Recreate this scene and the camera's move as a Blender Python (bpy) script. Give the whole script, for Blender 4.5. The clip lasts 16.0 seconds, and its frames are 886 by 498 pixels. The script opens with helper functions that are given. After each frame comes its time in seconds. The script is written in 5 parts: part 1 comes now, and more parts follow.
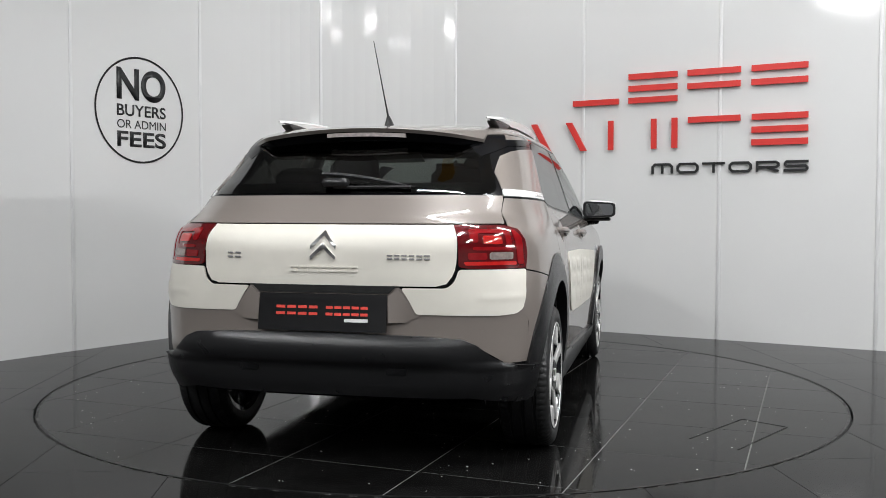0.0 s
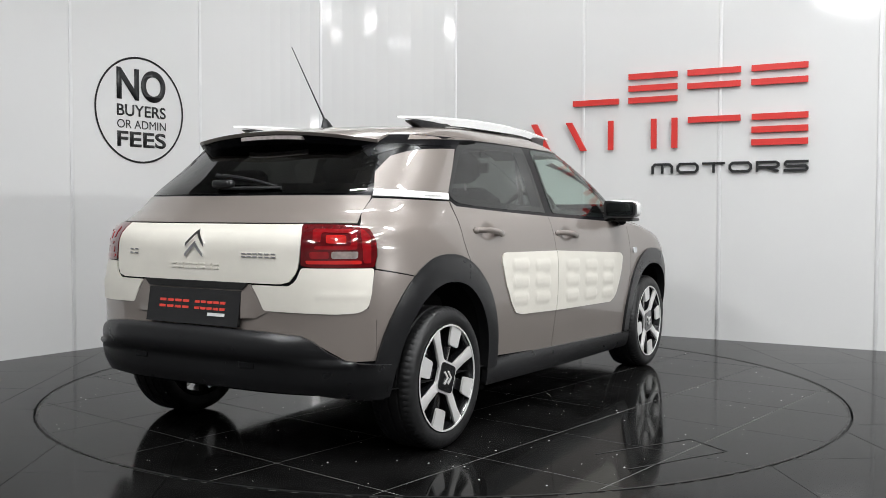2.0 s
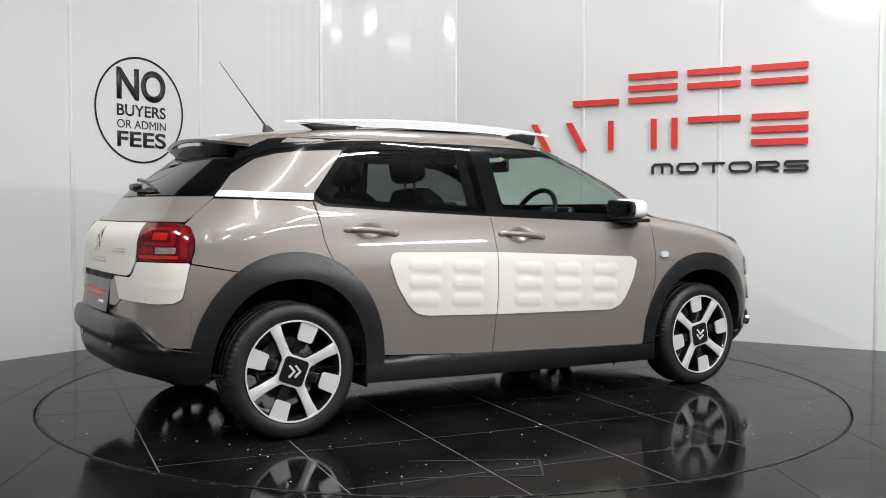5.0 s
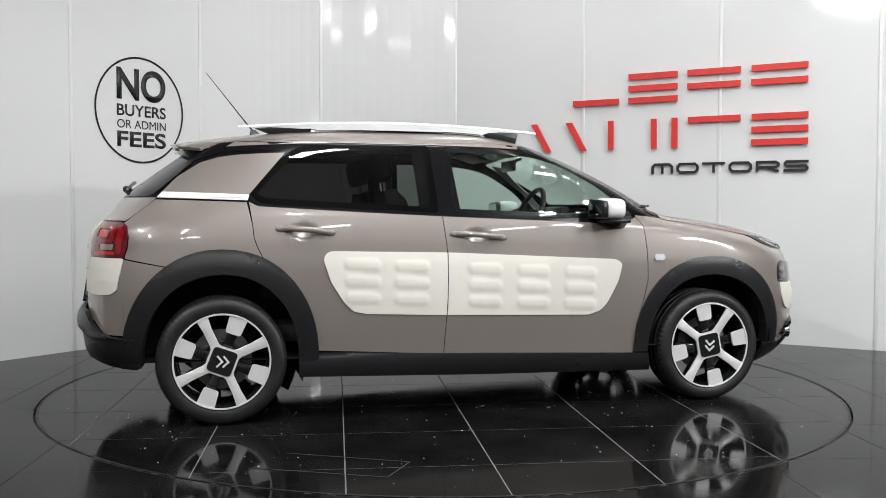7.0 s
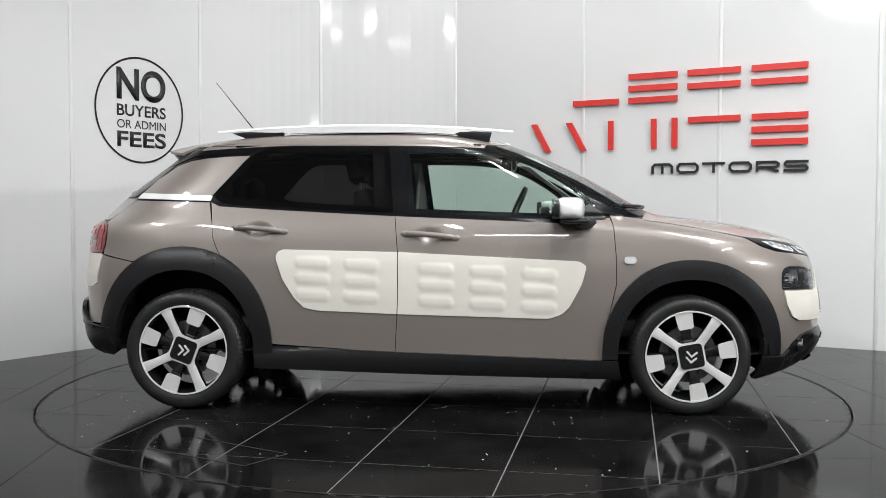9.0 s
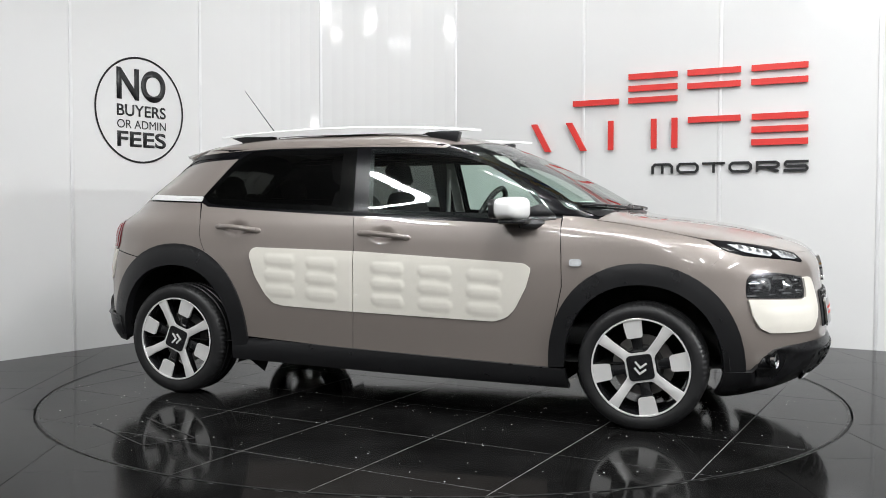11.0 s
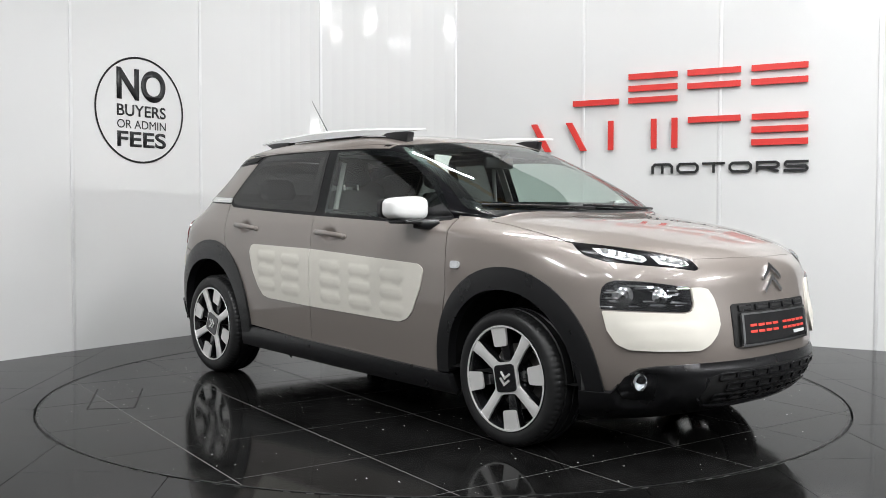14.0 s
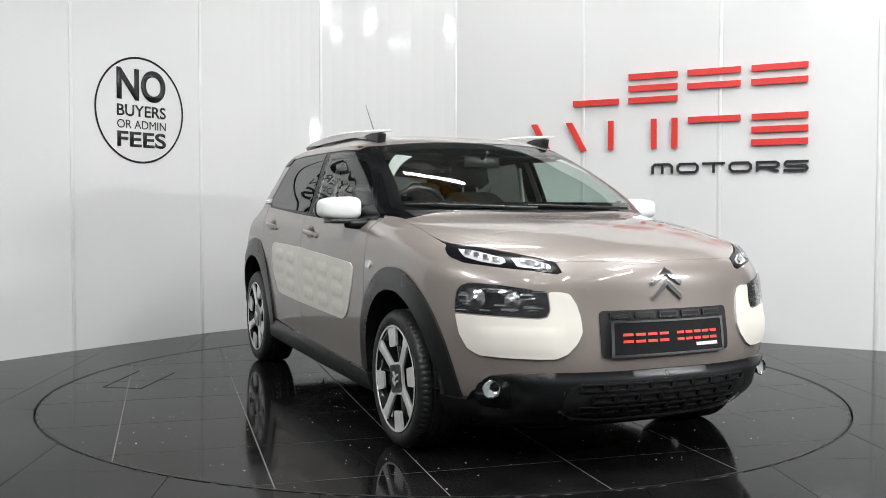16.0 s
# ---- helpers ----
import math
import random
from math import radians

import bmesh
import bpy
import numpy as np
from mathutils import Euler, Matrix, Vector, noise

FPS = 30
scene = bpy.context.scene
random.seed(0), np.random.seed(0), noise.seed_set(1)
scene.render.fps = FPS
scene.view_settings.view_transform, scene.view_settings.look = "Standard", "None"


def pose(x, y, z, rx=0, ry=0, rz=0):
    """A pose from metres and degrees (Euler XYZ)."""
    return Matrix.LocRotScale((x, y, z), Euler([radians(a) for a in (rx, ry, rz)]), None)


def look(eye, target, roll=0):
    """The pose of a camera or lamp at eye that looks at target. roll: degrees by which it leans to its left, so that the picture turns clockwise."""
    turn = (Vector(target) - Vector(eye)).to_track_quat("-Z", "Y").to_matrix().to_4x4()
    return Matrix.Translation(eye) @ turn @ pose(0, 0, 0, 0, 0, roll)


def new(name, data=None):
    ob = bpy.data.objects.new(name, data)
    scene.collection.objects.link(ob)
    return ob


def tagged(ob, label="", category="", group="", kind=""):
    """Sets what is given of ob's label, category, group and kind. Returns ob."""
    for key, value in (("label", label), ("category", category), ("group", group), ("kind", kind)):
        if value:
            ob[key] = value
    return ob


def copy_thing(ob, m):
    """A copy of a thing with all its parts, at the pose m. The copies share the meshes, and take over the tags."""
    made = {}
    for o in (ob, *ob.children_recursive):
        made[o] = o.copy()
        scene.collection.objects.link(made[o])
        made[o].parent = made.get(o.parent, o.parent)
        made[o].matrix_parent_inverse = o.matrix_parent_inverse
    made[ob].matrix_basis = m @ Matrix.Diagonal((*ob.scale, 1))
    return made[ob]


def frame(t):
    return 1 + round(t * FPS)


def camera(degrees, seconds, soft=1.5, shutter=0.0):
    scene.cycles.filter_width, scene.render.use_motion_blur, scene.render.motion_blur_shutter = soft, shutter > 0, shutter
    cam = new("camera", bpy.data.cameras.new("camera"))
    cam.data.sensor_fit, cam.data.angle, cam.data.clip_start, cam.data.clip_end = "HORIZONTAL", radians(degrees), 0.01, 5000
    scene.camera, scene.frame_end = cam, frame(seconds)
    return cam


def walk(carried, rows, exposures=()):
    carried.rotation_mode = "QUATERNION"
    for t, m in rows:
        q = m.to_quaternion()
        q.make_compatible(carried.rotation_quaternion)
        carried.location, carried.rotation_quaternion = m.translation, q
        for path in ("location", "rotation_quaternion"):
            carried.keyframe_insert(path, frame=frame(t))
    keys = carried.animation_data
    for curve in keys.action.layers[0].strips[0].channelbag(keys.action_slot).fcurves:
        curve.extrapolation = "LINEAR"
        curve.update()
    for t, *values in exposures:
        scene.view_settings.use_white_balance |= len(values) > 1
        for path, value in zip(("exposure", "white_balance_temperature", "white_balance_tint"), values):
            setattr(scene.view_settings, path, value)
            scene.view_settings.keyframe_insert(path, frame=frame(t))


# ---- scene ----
from mathutils.bvhtree import BVHTree
from mathutils.geometry import delaunay_2d_cdt
from mathutils.interpolate import poly_3d_calc

# ---------------------------------------------------------------- camera
cam = camera(50.4, 16.0, soft=0.8)
EYE = (0.0, -5.58, 1.031)
CAM = Matrix.Translation(EYE) @ pose(0, 0, 0, 90 - 2.323, 0, 0.028) @ pose(0, 0, 0, 0, 0, 0.096)
walk(cam, [(0, CAM), (16, CAM)], exposures=[(0, -0.18), (1.5, -0.08), (4, 0.0), (7, -0.04), (12, 0.2), (16, 0.18)])

# ---------------------------------------------------------------- world and lamps
world = bpy.data.worlds.new("world")
scene.world = world
world.use_nodes = True
world.node_tree.nodes["Background"].inputs[0].default_value = (0.75, 0.8, 0.9, 1)
world.node_tree.nodes["Background"].inputs[1].default_value = 0.05

# ---------------------------------------------------------------- materials


def mat(name, color, rough=0.5, metal=0.0, coat=0.0, var=0.08, scale=6.0, bump=0.0, bscale=200.0, spec=0.5, coat_rough=0.03):
    """Principled surface with a broad and a fine variation of its colour, and a fine relief."""
    m = bpy.data.materials.new(name)
    m.use_nodes = True
    nt = m.node_tree
    b = nt.nodes["Principled BSDF"]
    b.inputs["Roughness"].default_value = rough
    b.inputs["Metallic"].default_value = metal
    b.inputs["Coat Weight"].default_value = coat
    b.inputs["Coat Roughness"].default_value = coat_rough
    b.inputs["Specular IOR Level"].default_value = spec
    b.inputs["Base Color"].default_value = (*color, 1)
    tc = nt.nodes.new("ShaderNodeTexCoord")
    if var:
        a = nt.nodes.new("ShaderNodeTexNoise")
        a.inputs["Scale"].default_value = scale
        a.inputs["Detail"].default_value = 6
        nt.links.new(tc.outputs["Object"], a.inputs["Vector"])
        r = nt.nodes.new("ShaderNodeMapRange")
        r.inputs["From Min"].default_value, r.inputs["From Max"].default_value = 0.3, 0.7
        r.inputs["To Min"].default_value, r.inputs["To Max"].default_value = 1 - var, 1 + var
        nt.links.new(a.outputs["Fac"], r.inputs["Value"])
        mul = nt.nodes.new("ShaderNodeVectorMath")
        mul.operation = "SCALE"
        mul.inputs[0].default_value = color
        nt.links.new(r.outputs["Result"], mul.inputs["Scale"])
        nt.links.new(mul.outputs["Vector"], b.inputs["Base Color"])
        rr = nt.nodes.new("ShaderNodeMapRange")
        rr.inputs["From Min"].default_value, rr.inputs["From Max"].default_value = 0.3, 0.7
        rr.inputs["To Min"].default_value, rr.inputs["To Max"].default_value = rough * (1 - var), min(1, rough * (1 + 2 * var))
        nt.links.new(a.outputs["Fac"], rr.inputs["Value"])
        nt.links.new(rr.outputs["Result"], b.inputs["Roughness"])
    if bump:
        n = nt.nodes.new("ShaderNodeTexNoise")
        n.inputs["Scale"].default_value = bscale
        nt.links.new(tc.outputs["Object"], n.inputs["Vector"])
        bp = nt.nodes.new("ShaderNodeBump")
        bp.inputs["Strength"].default_value = bump
        bp.inputs["Distance"].default_value = 0.002
        nt.links.new(n.outputs["Fac"], bp.inputs["Height"])
        nt.links.new(bp.outputs["Normal"], b.inputs["Normal"])
    return m


def glass_mat(name, tint, gloss=0.0):
    m = bpy.data.materials.new(name)
    m.use_nodes = True
    nt = m.node_tree
    nt.nodes.remove(nt.nodes["Principled BSDF"])
    t = nt.nodes.new("ShaderNodeBsdfTransparent")
    t.inputs[0].default_value = (*tint, 1)
    g = nt.nodes.new("ShaderNodeBsdfGlossy")
    g.inputs["Roughness"].default_value = 0.01
    f = nt.nodes.new("ShaderNodeLayerWeight")
    pw = nt.nodes.new("ShaderNodeMath")
    pw.operation = "POWER"
    pw.inputs[1].default_value = 4.0
    ad = nt.nodes.new("ShaderNodeMath")
    ad.operation = "MULTIPLY_ADD"
    ad.inputs[1].default_value, ad.inputs[2].default_value = 0.88, 0.055
    nt.links.new(f.outputs["Facing"], pw.inputs[0])
    nt.links.new(pw.outputs[0], ad.inputs[0])
    mx = nt.nodes.new("ShaderNodeMixShader")
    nt.links.new(ad.outputs[0], mx.inputs[0])
    nt.links.new(t.outputs[0], mx.inputs[1])
    nt.links.new(g.outputs[0], mx.inputs[2])
    nt.links.new(mx.outputs[0], nt.nodes["Material Output"].inputs["Surface"])
    return m


def glow_mat(name, color, strength):
    m = bpy.data.materials.new(name)
    m.use_nodes = True
    b = m.node_tree.nodes["Principled BSDF"]
    b.inputs["Base Color"].default_value = (*color, 1)
    b.inputs["Emission Color"].default_value = (*color, 1)
    b.inputs["Emission Strength"].default_value = strength
    return m


PAINT = mat("warm_grey_paint", (0.232, 0.201, 0.182), 0.36, 0.15, 1.0, 0.03, 900, coat_rough=0.015)
CREAM = mat("cream_plastic", (0.73, 0.70, 0.63), 0.5, 0, 0, 0.03, 8, 0.15, 500)
WHITE = mat("white_gloss_plastic", (0.80, 0.80, 0.79), 0.2, 0, 0.6, 0.02, 10)
BLACK = mat("black_gloss", (0.006, 0.006, 0.007), 0.18, 0, 0.0, 0.05, 20, spec=0.12)
CLAD = mat("black_textured_plastic", (0.013, 0.013, 0.014), 0.28, 0, 0, 0.03, 12, 0.2, 700, spec=0.5)
DARK = mat("dark_underside", (0.008, 0.008, 0.008), 0.7, 0, 0, 0.2, 9)
RUBBER = mat("tyre_rubber", (0.014, 0.014, 0.0145), 0.42, 0, 0, 0.15, 30, 0.15, 400, spec=0.45)
CHROME = mat("chrome", (0.88, 0.88, 0.89), 0.10, 1.0, 0, 0.02, 10)
ALLOY = mat("machined_alloy", (0.80, 0.79, 0.775), 0.32, 0.35, 0.3, 0.015, 20)
RIMBLACK = mat("gloss_black_rim", (0.010, 0.010, 0.011), 0.18, 0, 0.8, 0.05, 20)
SEAT = mat("dark_seat_cloth", (0.045, 0.044, 0.044), 0.85, 0, 0, 0.25, 14, 0.5, 400)
TRIM = mat("grey_headliner", (0.42, 0.42, 0.40), 0.8, 0, 0, 0.08, 10)
CLEAR = glass_mat("clear_green_glass", (0.72, 0.82, 0.77))
TINTED = glass_mat("dark_privacy_glass", (0.15, 0.155, 0.15))
LENS = glass_mat("clear_lens", (0.93, 0.94, 0.95))
RED = mat("red_lens", (0.24, 0.005, 0.008), 0.08, 0, 1.0, 0.15, 30)
DEEPRED = mat("deep_red_lens", (0.10, 0.004, 0.006), 0.08, 0, 1.0, 0.15, 30)
LITRED = mat("bright_red_lens", (0.48, 0.014, 0.012), 0.1, 0, 1.0, 0.1, 40)
GREYLENS = mat("grey_lamp_lens", (0.33, 0.27, 0.25), 0.1, 0.2, 1.0, 0.2, 60)
LAMPSILVER = mat("lamp_reflector", (0.62, 0.63, 0.64), 0.12, 0.95, 0.5, 0.35, 45)
PLATE = mat("glossy_black_plate", (0.012, 0.012, 0.013), 0.06, 0, 0.0, 0.1, 30, spec=1.0)
SIGNRED = mat("red_sign_acrylic", (0.62, 0.035, 0.028), 0.35, 0, 0.2, 0.05, 5)
PLATERED = mat("red_print", (0.75, 0.07, 0.05), 0.4, 0, 0, 0.02, 5)
INK = mat("black_vinyl", (0.012, 0.012, 0.013), 0.4, 0, 0, 0.1, 8)
WALL = mat("white_wall_laminate", (0.67, 0.67, 0.665), 0.075, 0, 0, 0.012, 1.3, 0.0, spec=0.3)
SEAM = mat("white_joint_strip", (0.69, 0.69, 0.69), 0.3, 0, 0, 0.05, 5)
TILE = mat("black_polished_tile", (0.0065, 0.0064, 0.0063), 0.07, 0, 0, 0.5, 2.6, 0.03, 60, spec=0.06)
GROUT = mat("grey_grout", (0.12, 0.12, 0.118), 0.8, 0, 0, 0.3, 20)
STEEL = mat("dark_steel_rim", (0.02, 0.02, 0.02), 0.4, 0.6, 0, 0.2, 20)
ROOM = mat("workshop_wall_paint", (0.42, 0.42, 0.42), 0.7, 0, 0, 0.1, 0.8)
CEIL = mat("workshop_ceiling_paint", (0.58, 0.58, 0.57), 0.8, 0, 0, 0.1, 0.8)
TUBE = glow_mat("lit_tube", (0.975, 0.99, 1.0), 22.0)

# ---------------------------------------------------------------- mesh helpers


def mesh_object(name, verts, faces, material, parent=None, label="", smooth=False):
    me = bpy.data.meshes.new(name)
    me.from_pydata([tuple(v) for v in verts], [], faces)
    me.materials.append(material)
    if smooth:
        me.polygons.foreach_set("use_smooth", [True] * len(me.polygons))
    me.update()
    ob = new(name, me)
    if parent is not None:
        ob.parent = parent
    if label:
        tagged(ob, label)
    return ob


def part(name, bm, material, parent, label="", smooth=True):
    me = bpy.data.meshes.new(name)
    bm.to_mesh(me)
    bm.free()
    me.materials.append(material)
    if smooth:
        me.polygons.foreach_set("use_smooth", [True] * len(me.polygons))
        me.set_sharp_from_angle(angle=radians(40))
    ob = new(name, me)
    if parent is not None:
        ob.parent = parent
    if label:
        tagged(ob, label)
    return ob


def box_bm(cx, cy, cz, sx, sy, sz, bevel=0.0, seg=2, m=None):
    bm = bmesh.new()
    bmesh.ops.create_cube(bm, size=1)
    for v in bm.verts:
        v.co = Vector((v.co.x * sx, v.co.y * sy, v.co.z * sz))
    if bevel:
        bmesh.ops.bevel(bm, geom=bm.edges[:], offset=bevel, segments=seg, profile=0.5, affect="EDGES")
    bmesh.ops.transform(bm, matrix=Matrix.Translation((cx, cy, cz)) @ (m or Matrix()), verts=bm.verts)
    return bm


def join_bm(*bms):
    out = bmesh.new()
    for b in bms:
        me = bpy.data.meshes.new("join")
        b.to_mesh(me)
        b.free()
        out.from_mesh(me)
        bpy.data.meshes.remove(me)
    return out


def lathe_bm(profile, seg=64, closed=False):
    """Profile of (radius, y) turned about the y axis."""
    bm = bmesh.new()
    rings = []
    for r, y in profile:
        rings.append([bm.verts.new((r * math.cos(2 * math.pi * k / seg), y, r * math.sin(2 * math.pi * k / seg))) for k in range(seg)])
    pairs = list(zip(rings, rings[1:])) + ([(rings[-1], rings[0])] if closed else [])
    for a, b in pairs:
        for k in range(seg):
            bm.faces.new((a[k], a[(k + 1) % seg], b[(k + 1) % seg], b[k]))
    bmesh.ops.recalc_face_normals(bm, faces=bm.faces)
    return bm


def prism_bm(poly, depth, bevel=0.0):
    """Flat outline in x, z, extruded from y = 0 to y = -depth."""
    bm = bmesh.new()
    f = bm.faces.new([bm.verts.new((x, 0, z)) for x, z in poly])
    ext = bmesh.ops.extrude_face_region(bm, geom=[f])
    vs = [g for g in ext["geom"] if isinstance(g, bmesh.types.BMVert)]
    bmesh.ops.translate(bm, verts=vs, vec=(0, -depth, 0))
    bmesh.ops.recalc_face_normals(bm, faces=bm.faces)
    if bevel:
        bmesh.ops.bevel(bm, geom=bm.edges[:], offset=bevel, segments=2, profile=0.5, affect="EDGES")
    return bm


def tube_bm(points, radius, seg=10, taper=1.0):
    """A round bar along a line of points."""
    bm = bmesh.new()
    pts = [Vector(p) for p in points]
    rings = []
    for i, p in enumerate(pts):
        d = (pts[min(i + 1, len(pts) - 1)] - pts[max(i - 1, 0)]).normalized()
        a = d.orthogonal().normalized() if abs(d.z) > 0.99 else d.cross(Vector((0, 0, 1))).normalized()
        b = d.cross(a)
        r = radius * (1 + (taper - 1) * i / max(1, len(pts) - 1))
        rings.append([bm.verts.new(p + a * r * math.cos(2 * math.pi * k / seg) + b * r * math.sin(2 * math.pi * k / seg)) for k in range(seg)])
    for u, v in zip(rings, rings[1:]):
        for k in range(seg):
            bm.faces.new((u[k], u[(k + 1) % seg], v[(k + 1) % seg], v[k]))
    bm.faces.new(rings[0])
    bm.faces.new(rings[-1])
    bmesh.ops.recalc_face_normals(bm, faces=bm.faces)
    return bm


def rounded(poly, r, steps=5):
    """The outline with each corner cut to a curve; r may be one radius or one for each corner."""
    out = []
    n = len(poly)
    for i in range(n):
        p, a, b = Vector(poly[i]), Vector(poly[i - 1]), Vector(poly[(i + 1) % n])
        ri = r[i] if isinstance(r, (list, tuple)) else r
        la, lb = (a - p).length, (b - p).length
        ra, rb = min(ri, la * 0.48), min(ri, lb * 0.48)
        if ri < 1e-4:
            out.append(tuple(p))
            continue
        pa, pb = p + (a - p) / la * ra, p + (b - p) / lb * rb
        for k in range(steps + 1):
            t = k / steps
            q = (1 - t) ** 2 * pa + 2 * t * (1 - t) * p + t * t * pb
            out.append((q.x, q.y))
    return out


def dense(poly, step):
    out = []
    for i in range(len(poly)):
        a, b = Vector(poly[i]), Vector(poly[(i + 1) % len(poly)])
        n = max(1, int(math.ceil((b - a).length / step)))
        out += [tuple(a.lerp(b, k / n)) for k in range(n)]
    return out


def area2(poly):
    return sum(poly[i - 1][0] * poly[i][1] - poly[i][0] * poly[i - 1][1] for i in range(len(poly)))


def inset(poly, d):
    """The outline moved inwards by d."""
    s = 1 if area2(poly) > 0 else -1
    out = []
    n = len(poly)
    for i in range(n):
        p, a, b = Vector(poly[i]), Vector(poly[i - 1]), Vector(poly[(i + 1) % n])
        e, f = (p - a).normalized(), (b - p).normalized()
        nn = Vector((-e.y - f.y, e.x + f.x)) * s
        if nn.length < 1e-6:
            nn = Vector((-e.y, e.x)) * s
        nn.normalize()
        out.append(tuple(p + nn * d))
    return out


def inside(p, poly):
    x, y = p
    hit = False
    j = len(poly) - 1
    for i in range(len(poly)):
        xi, yi = poly[i]
        xj, yj = poly[j]
        if (yi > y) != (yj > y) and x < (xj - xi) * (y - yi) / (yj - yi) + xi:
            hit = not hit
        j = i
    return hit


def fill2d(poly, step):
    """Triangles that fill an outline, with inner points on a grid."""
    bd = dense(poly, step)
    xs, ys = [p[0] for p in bd], [p[1] for p in bd]
    pts = [Vector(p) for p in bd]
    small = inset(bd, step * 0.45)
    nx, ny = int((max(xs) - min(xs)) / step) + 1, int((max(ys) - min(ys)) / step) + 1
    for i in range(nx + 1):
        for j in range(ny + 1):
            q = (min(xs) + (i + 0.5 * (j % 2)) * step, min(ys) + j * step)
            if inside(q, small):
                pts.append(Vector(q))
    n = len(bd)
    v, e, f, *_ = delaunay_2d_cdt(pts, [(i, (i + 1) % n) for i in range(n)], [], 0, 1e-6)
    tris = [t for t in f if inside(((v[t[0]].x + v[t[1]].x + v[t[2]].x) / 3, (v[t[0]].y + v[t[1]].y + v[t[2]].y) / 3), bd)]
    return v, tris


# ---------------------------------------------------------------- setting: display wall
WALL_PTS = [(-3.85, -0.9), (-3.37, 0.30), (-2.707, 1.29), (-2.02, 2.27), (-1.12, 3.05), (0.11, 3.165), (1.199, 2.539), (2.202, 1.957), (3.206, 1.374), (4.21, 0.79)]
WALL_H = 3.3


def spline(p, i, t):
    a, b, c, d = (Vector(p[max(0, min(len(p) - 1, i + k))]) for k in (-1, 0, 1, 2))
    return 0.5 * ((2 * b) + (c - a) * t + (2 * a - 5 * b + 4 * c - d) * t * t + (3 * b - a - 3 * c + d) * t ** 3)


display_wall = tagged(new("wall_display"), "curved white glossy panelled display wall", "wall", kind="structure")
for i in range(len(WALL_PTS) - 1):
    curved = 2 <= i <= 5 and i != 2
    n = 12 if curved else 2
    line = []
    for k in range(n + 1):
        t = 0.003 + 0.994 * k / n
        q = spline(WALL_PTS, i, t) if i in (3, 4) else Vector(WALL_PTS[i]).lerp(Vector(WALL_PTS[i + 1]), t)
        line.append(q)
    vs, fs = [], []
    for k, q in enumerate(line):
        d = (line[min(k + 1, n)] - line[max(k - 1, 0)]).normalized()
        nrm = Vector((-d.y, d.x)) * 0.04
        vs += [(q.x, q.y, 0), (q.x, q.y, WALL_H), (q.x + nrm.x, q.y + nrm.y, WALL_H), (q.x + nrm.x, q.y + nrm.y, 0)]
    for k in range(n):
        for a in range(4):
            b = (a + 1) % 4
            fs.append((4 * k + a, 4 * k + b, 4 * k + 4 + b, 4 * k + 4 + a))
    fs += [(0, 1, 2, 3), (4 * n + 3, 4 * n + 2, 4 * n + 1, 4 * n)]
    pan = mesh_object("wall_panel", vs, fs, WALL, display_wall)
    bm = bmesh.new()
    bm.from_mesh(pan.data)
    bmesh.ops.recalc_face_normals(bm, faces=bm.faces)
    bm.to_mesh(pan.data)
    bm.free()
for i in range(1, len(WALL_PTS) - 1):
    p, d = Vector(WALL_PTS[i]), (Vector(WALL_PTS[i + 1]) - Vector(WALL_PTS[i - 1])).normalized()
    part("joint_strip", box_bm(p.x, p.y, WALL_H / 2, 0.026, 0.014, WALL_H, 0.004, 2, Matrix.Rotation(math.atan2(d.y, d.x), 4, "Z")), SEAM, display_wall)

# ---------------------------------------------------------------- setting: floor and turntable
R_TABLE = 2.232
GRID = radians(-8)


def tile_polys(angle, rx, ry, size=0.6, gap=0.003):
    c, s = math.cos(angle), math.sin(angle)
    for i in range(-rx, rx):
        for j in range(-ry, ry):
            u0, u1, v0, v1 = i * size + gap, (i + 1) * size - gap, j * size + gap, (j + 1) * size - gap
            yield [(c * u - s * v, s * u + c * v) for u, v in ((u0, v0), (u1, v0), (u1, v1), (u0, v1))]


def clip_disc(poly, R, n=144):
    out = poly
    for k in range(n):
        a = 2 * math.pi * k / n
        nx, ny = math.cos(a), math.sin(a)
        res = []
        for i in range(len(out)):
            p, q = out[i - 1], out[i]
            dp, dq = p[0] * nx + p[1] * ny - R, q[0] * nx + q[1] * ny - R
            if (dp <= 0) != (dq <= 0):
                t = dp / (dp - dq)
                res.append((p[0] + t * (q[0] - p[0]), p[1] + t * (q[1] - p[1])))
            if dq <= 0:
                res.append(q)
        out = res
        if len(out) < 3:
            return []
    return out


def tile_mesh(name, poly, top, h, material, parent):
    n = len(poly)
    vs = [(x, y, top) for x, y in poly] + [(x, y, top - h) for x, y in poly]
    fs = [tuple(range(n))] + [(i, n + i, n + (i + 1) % n, (i + 1) % n) for i in range(n)]
    return mesh_object(name, vs, fs, material, parent)


def stroke_flat(line, w):
    out = []
    for (x0, y0), (x1, y1) in zip(line, line[1:]):
        d = Vector((x1 - x0, y1 - y0)).normalized() * w / 2
        out.append([(x0 - d.y, y0 + d.x, 0.0012), (x0 + d.y, y0 - d.x, 0.0012), (x1 + d.y, y1 - d.x, 0.0012), (x1 - d.y, y1 + d.x, 0.0012)])
    return out


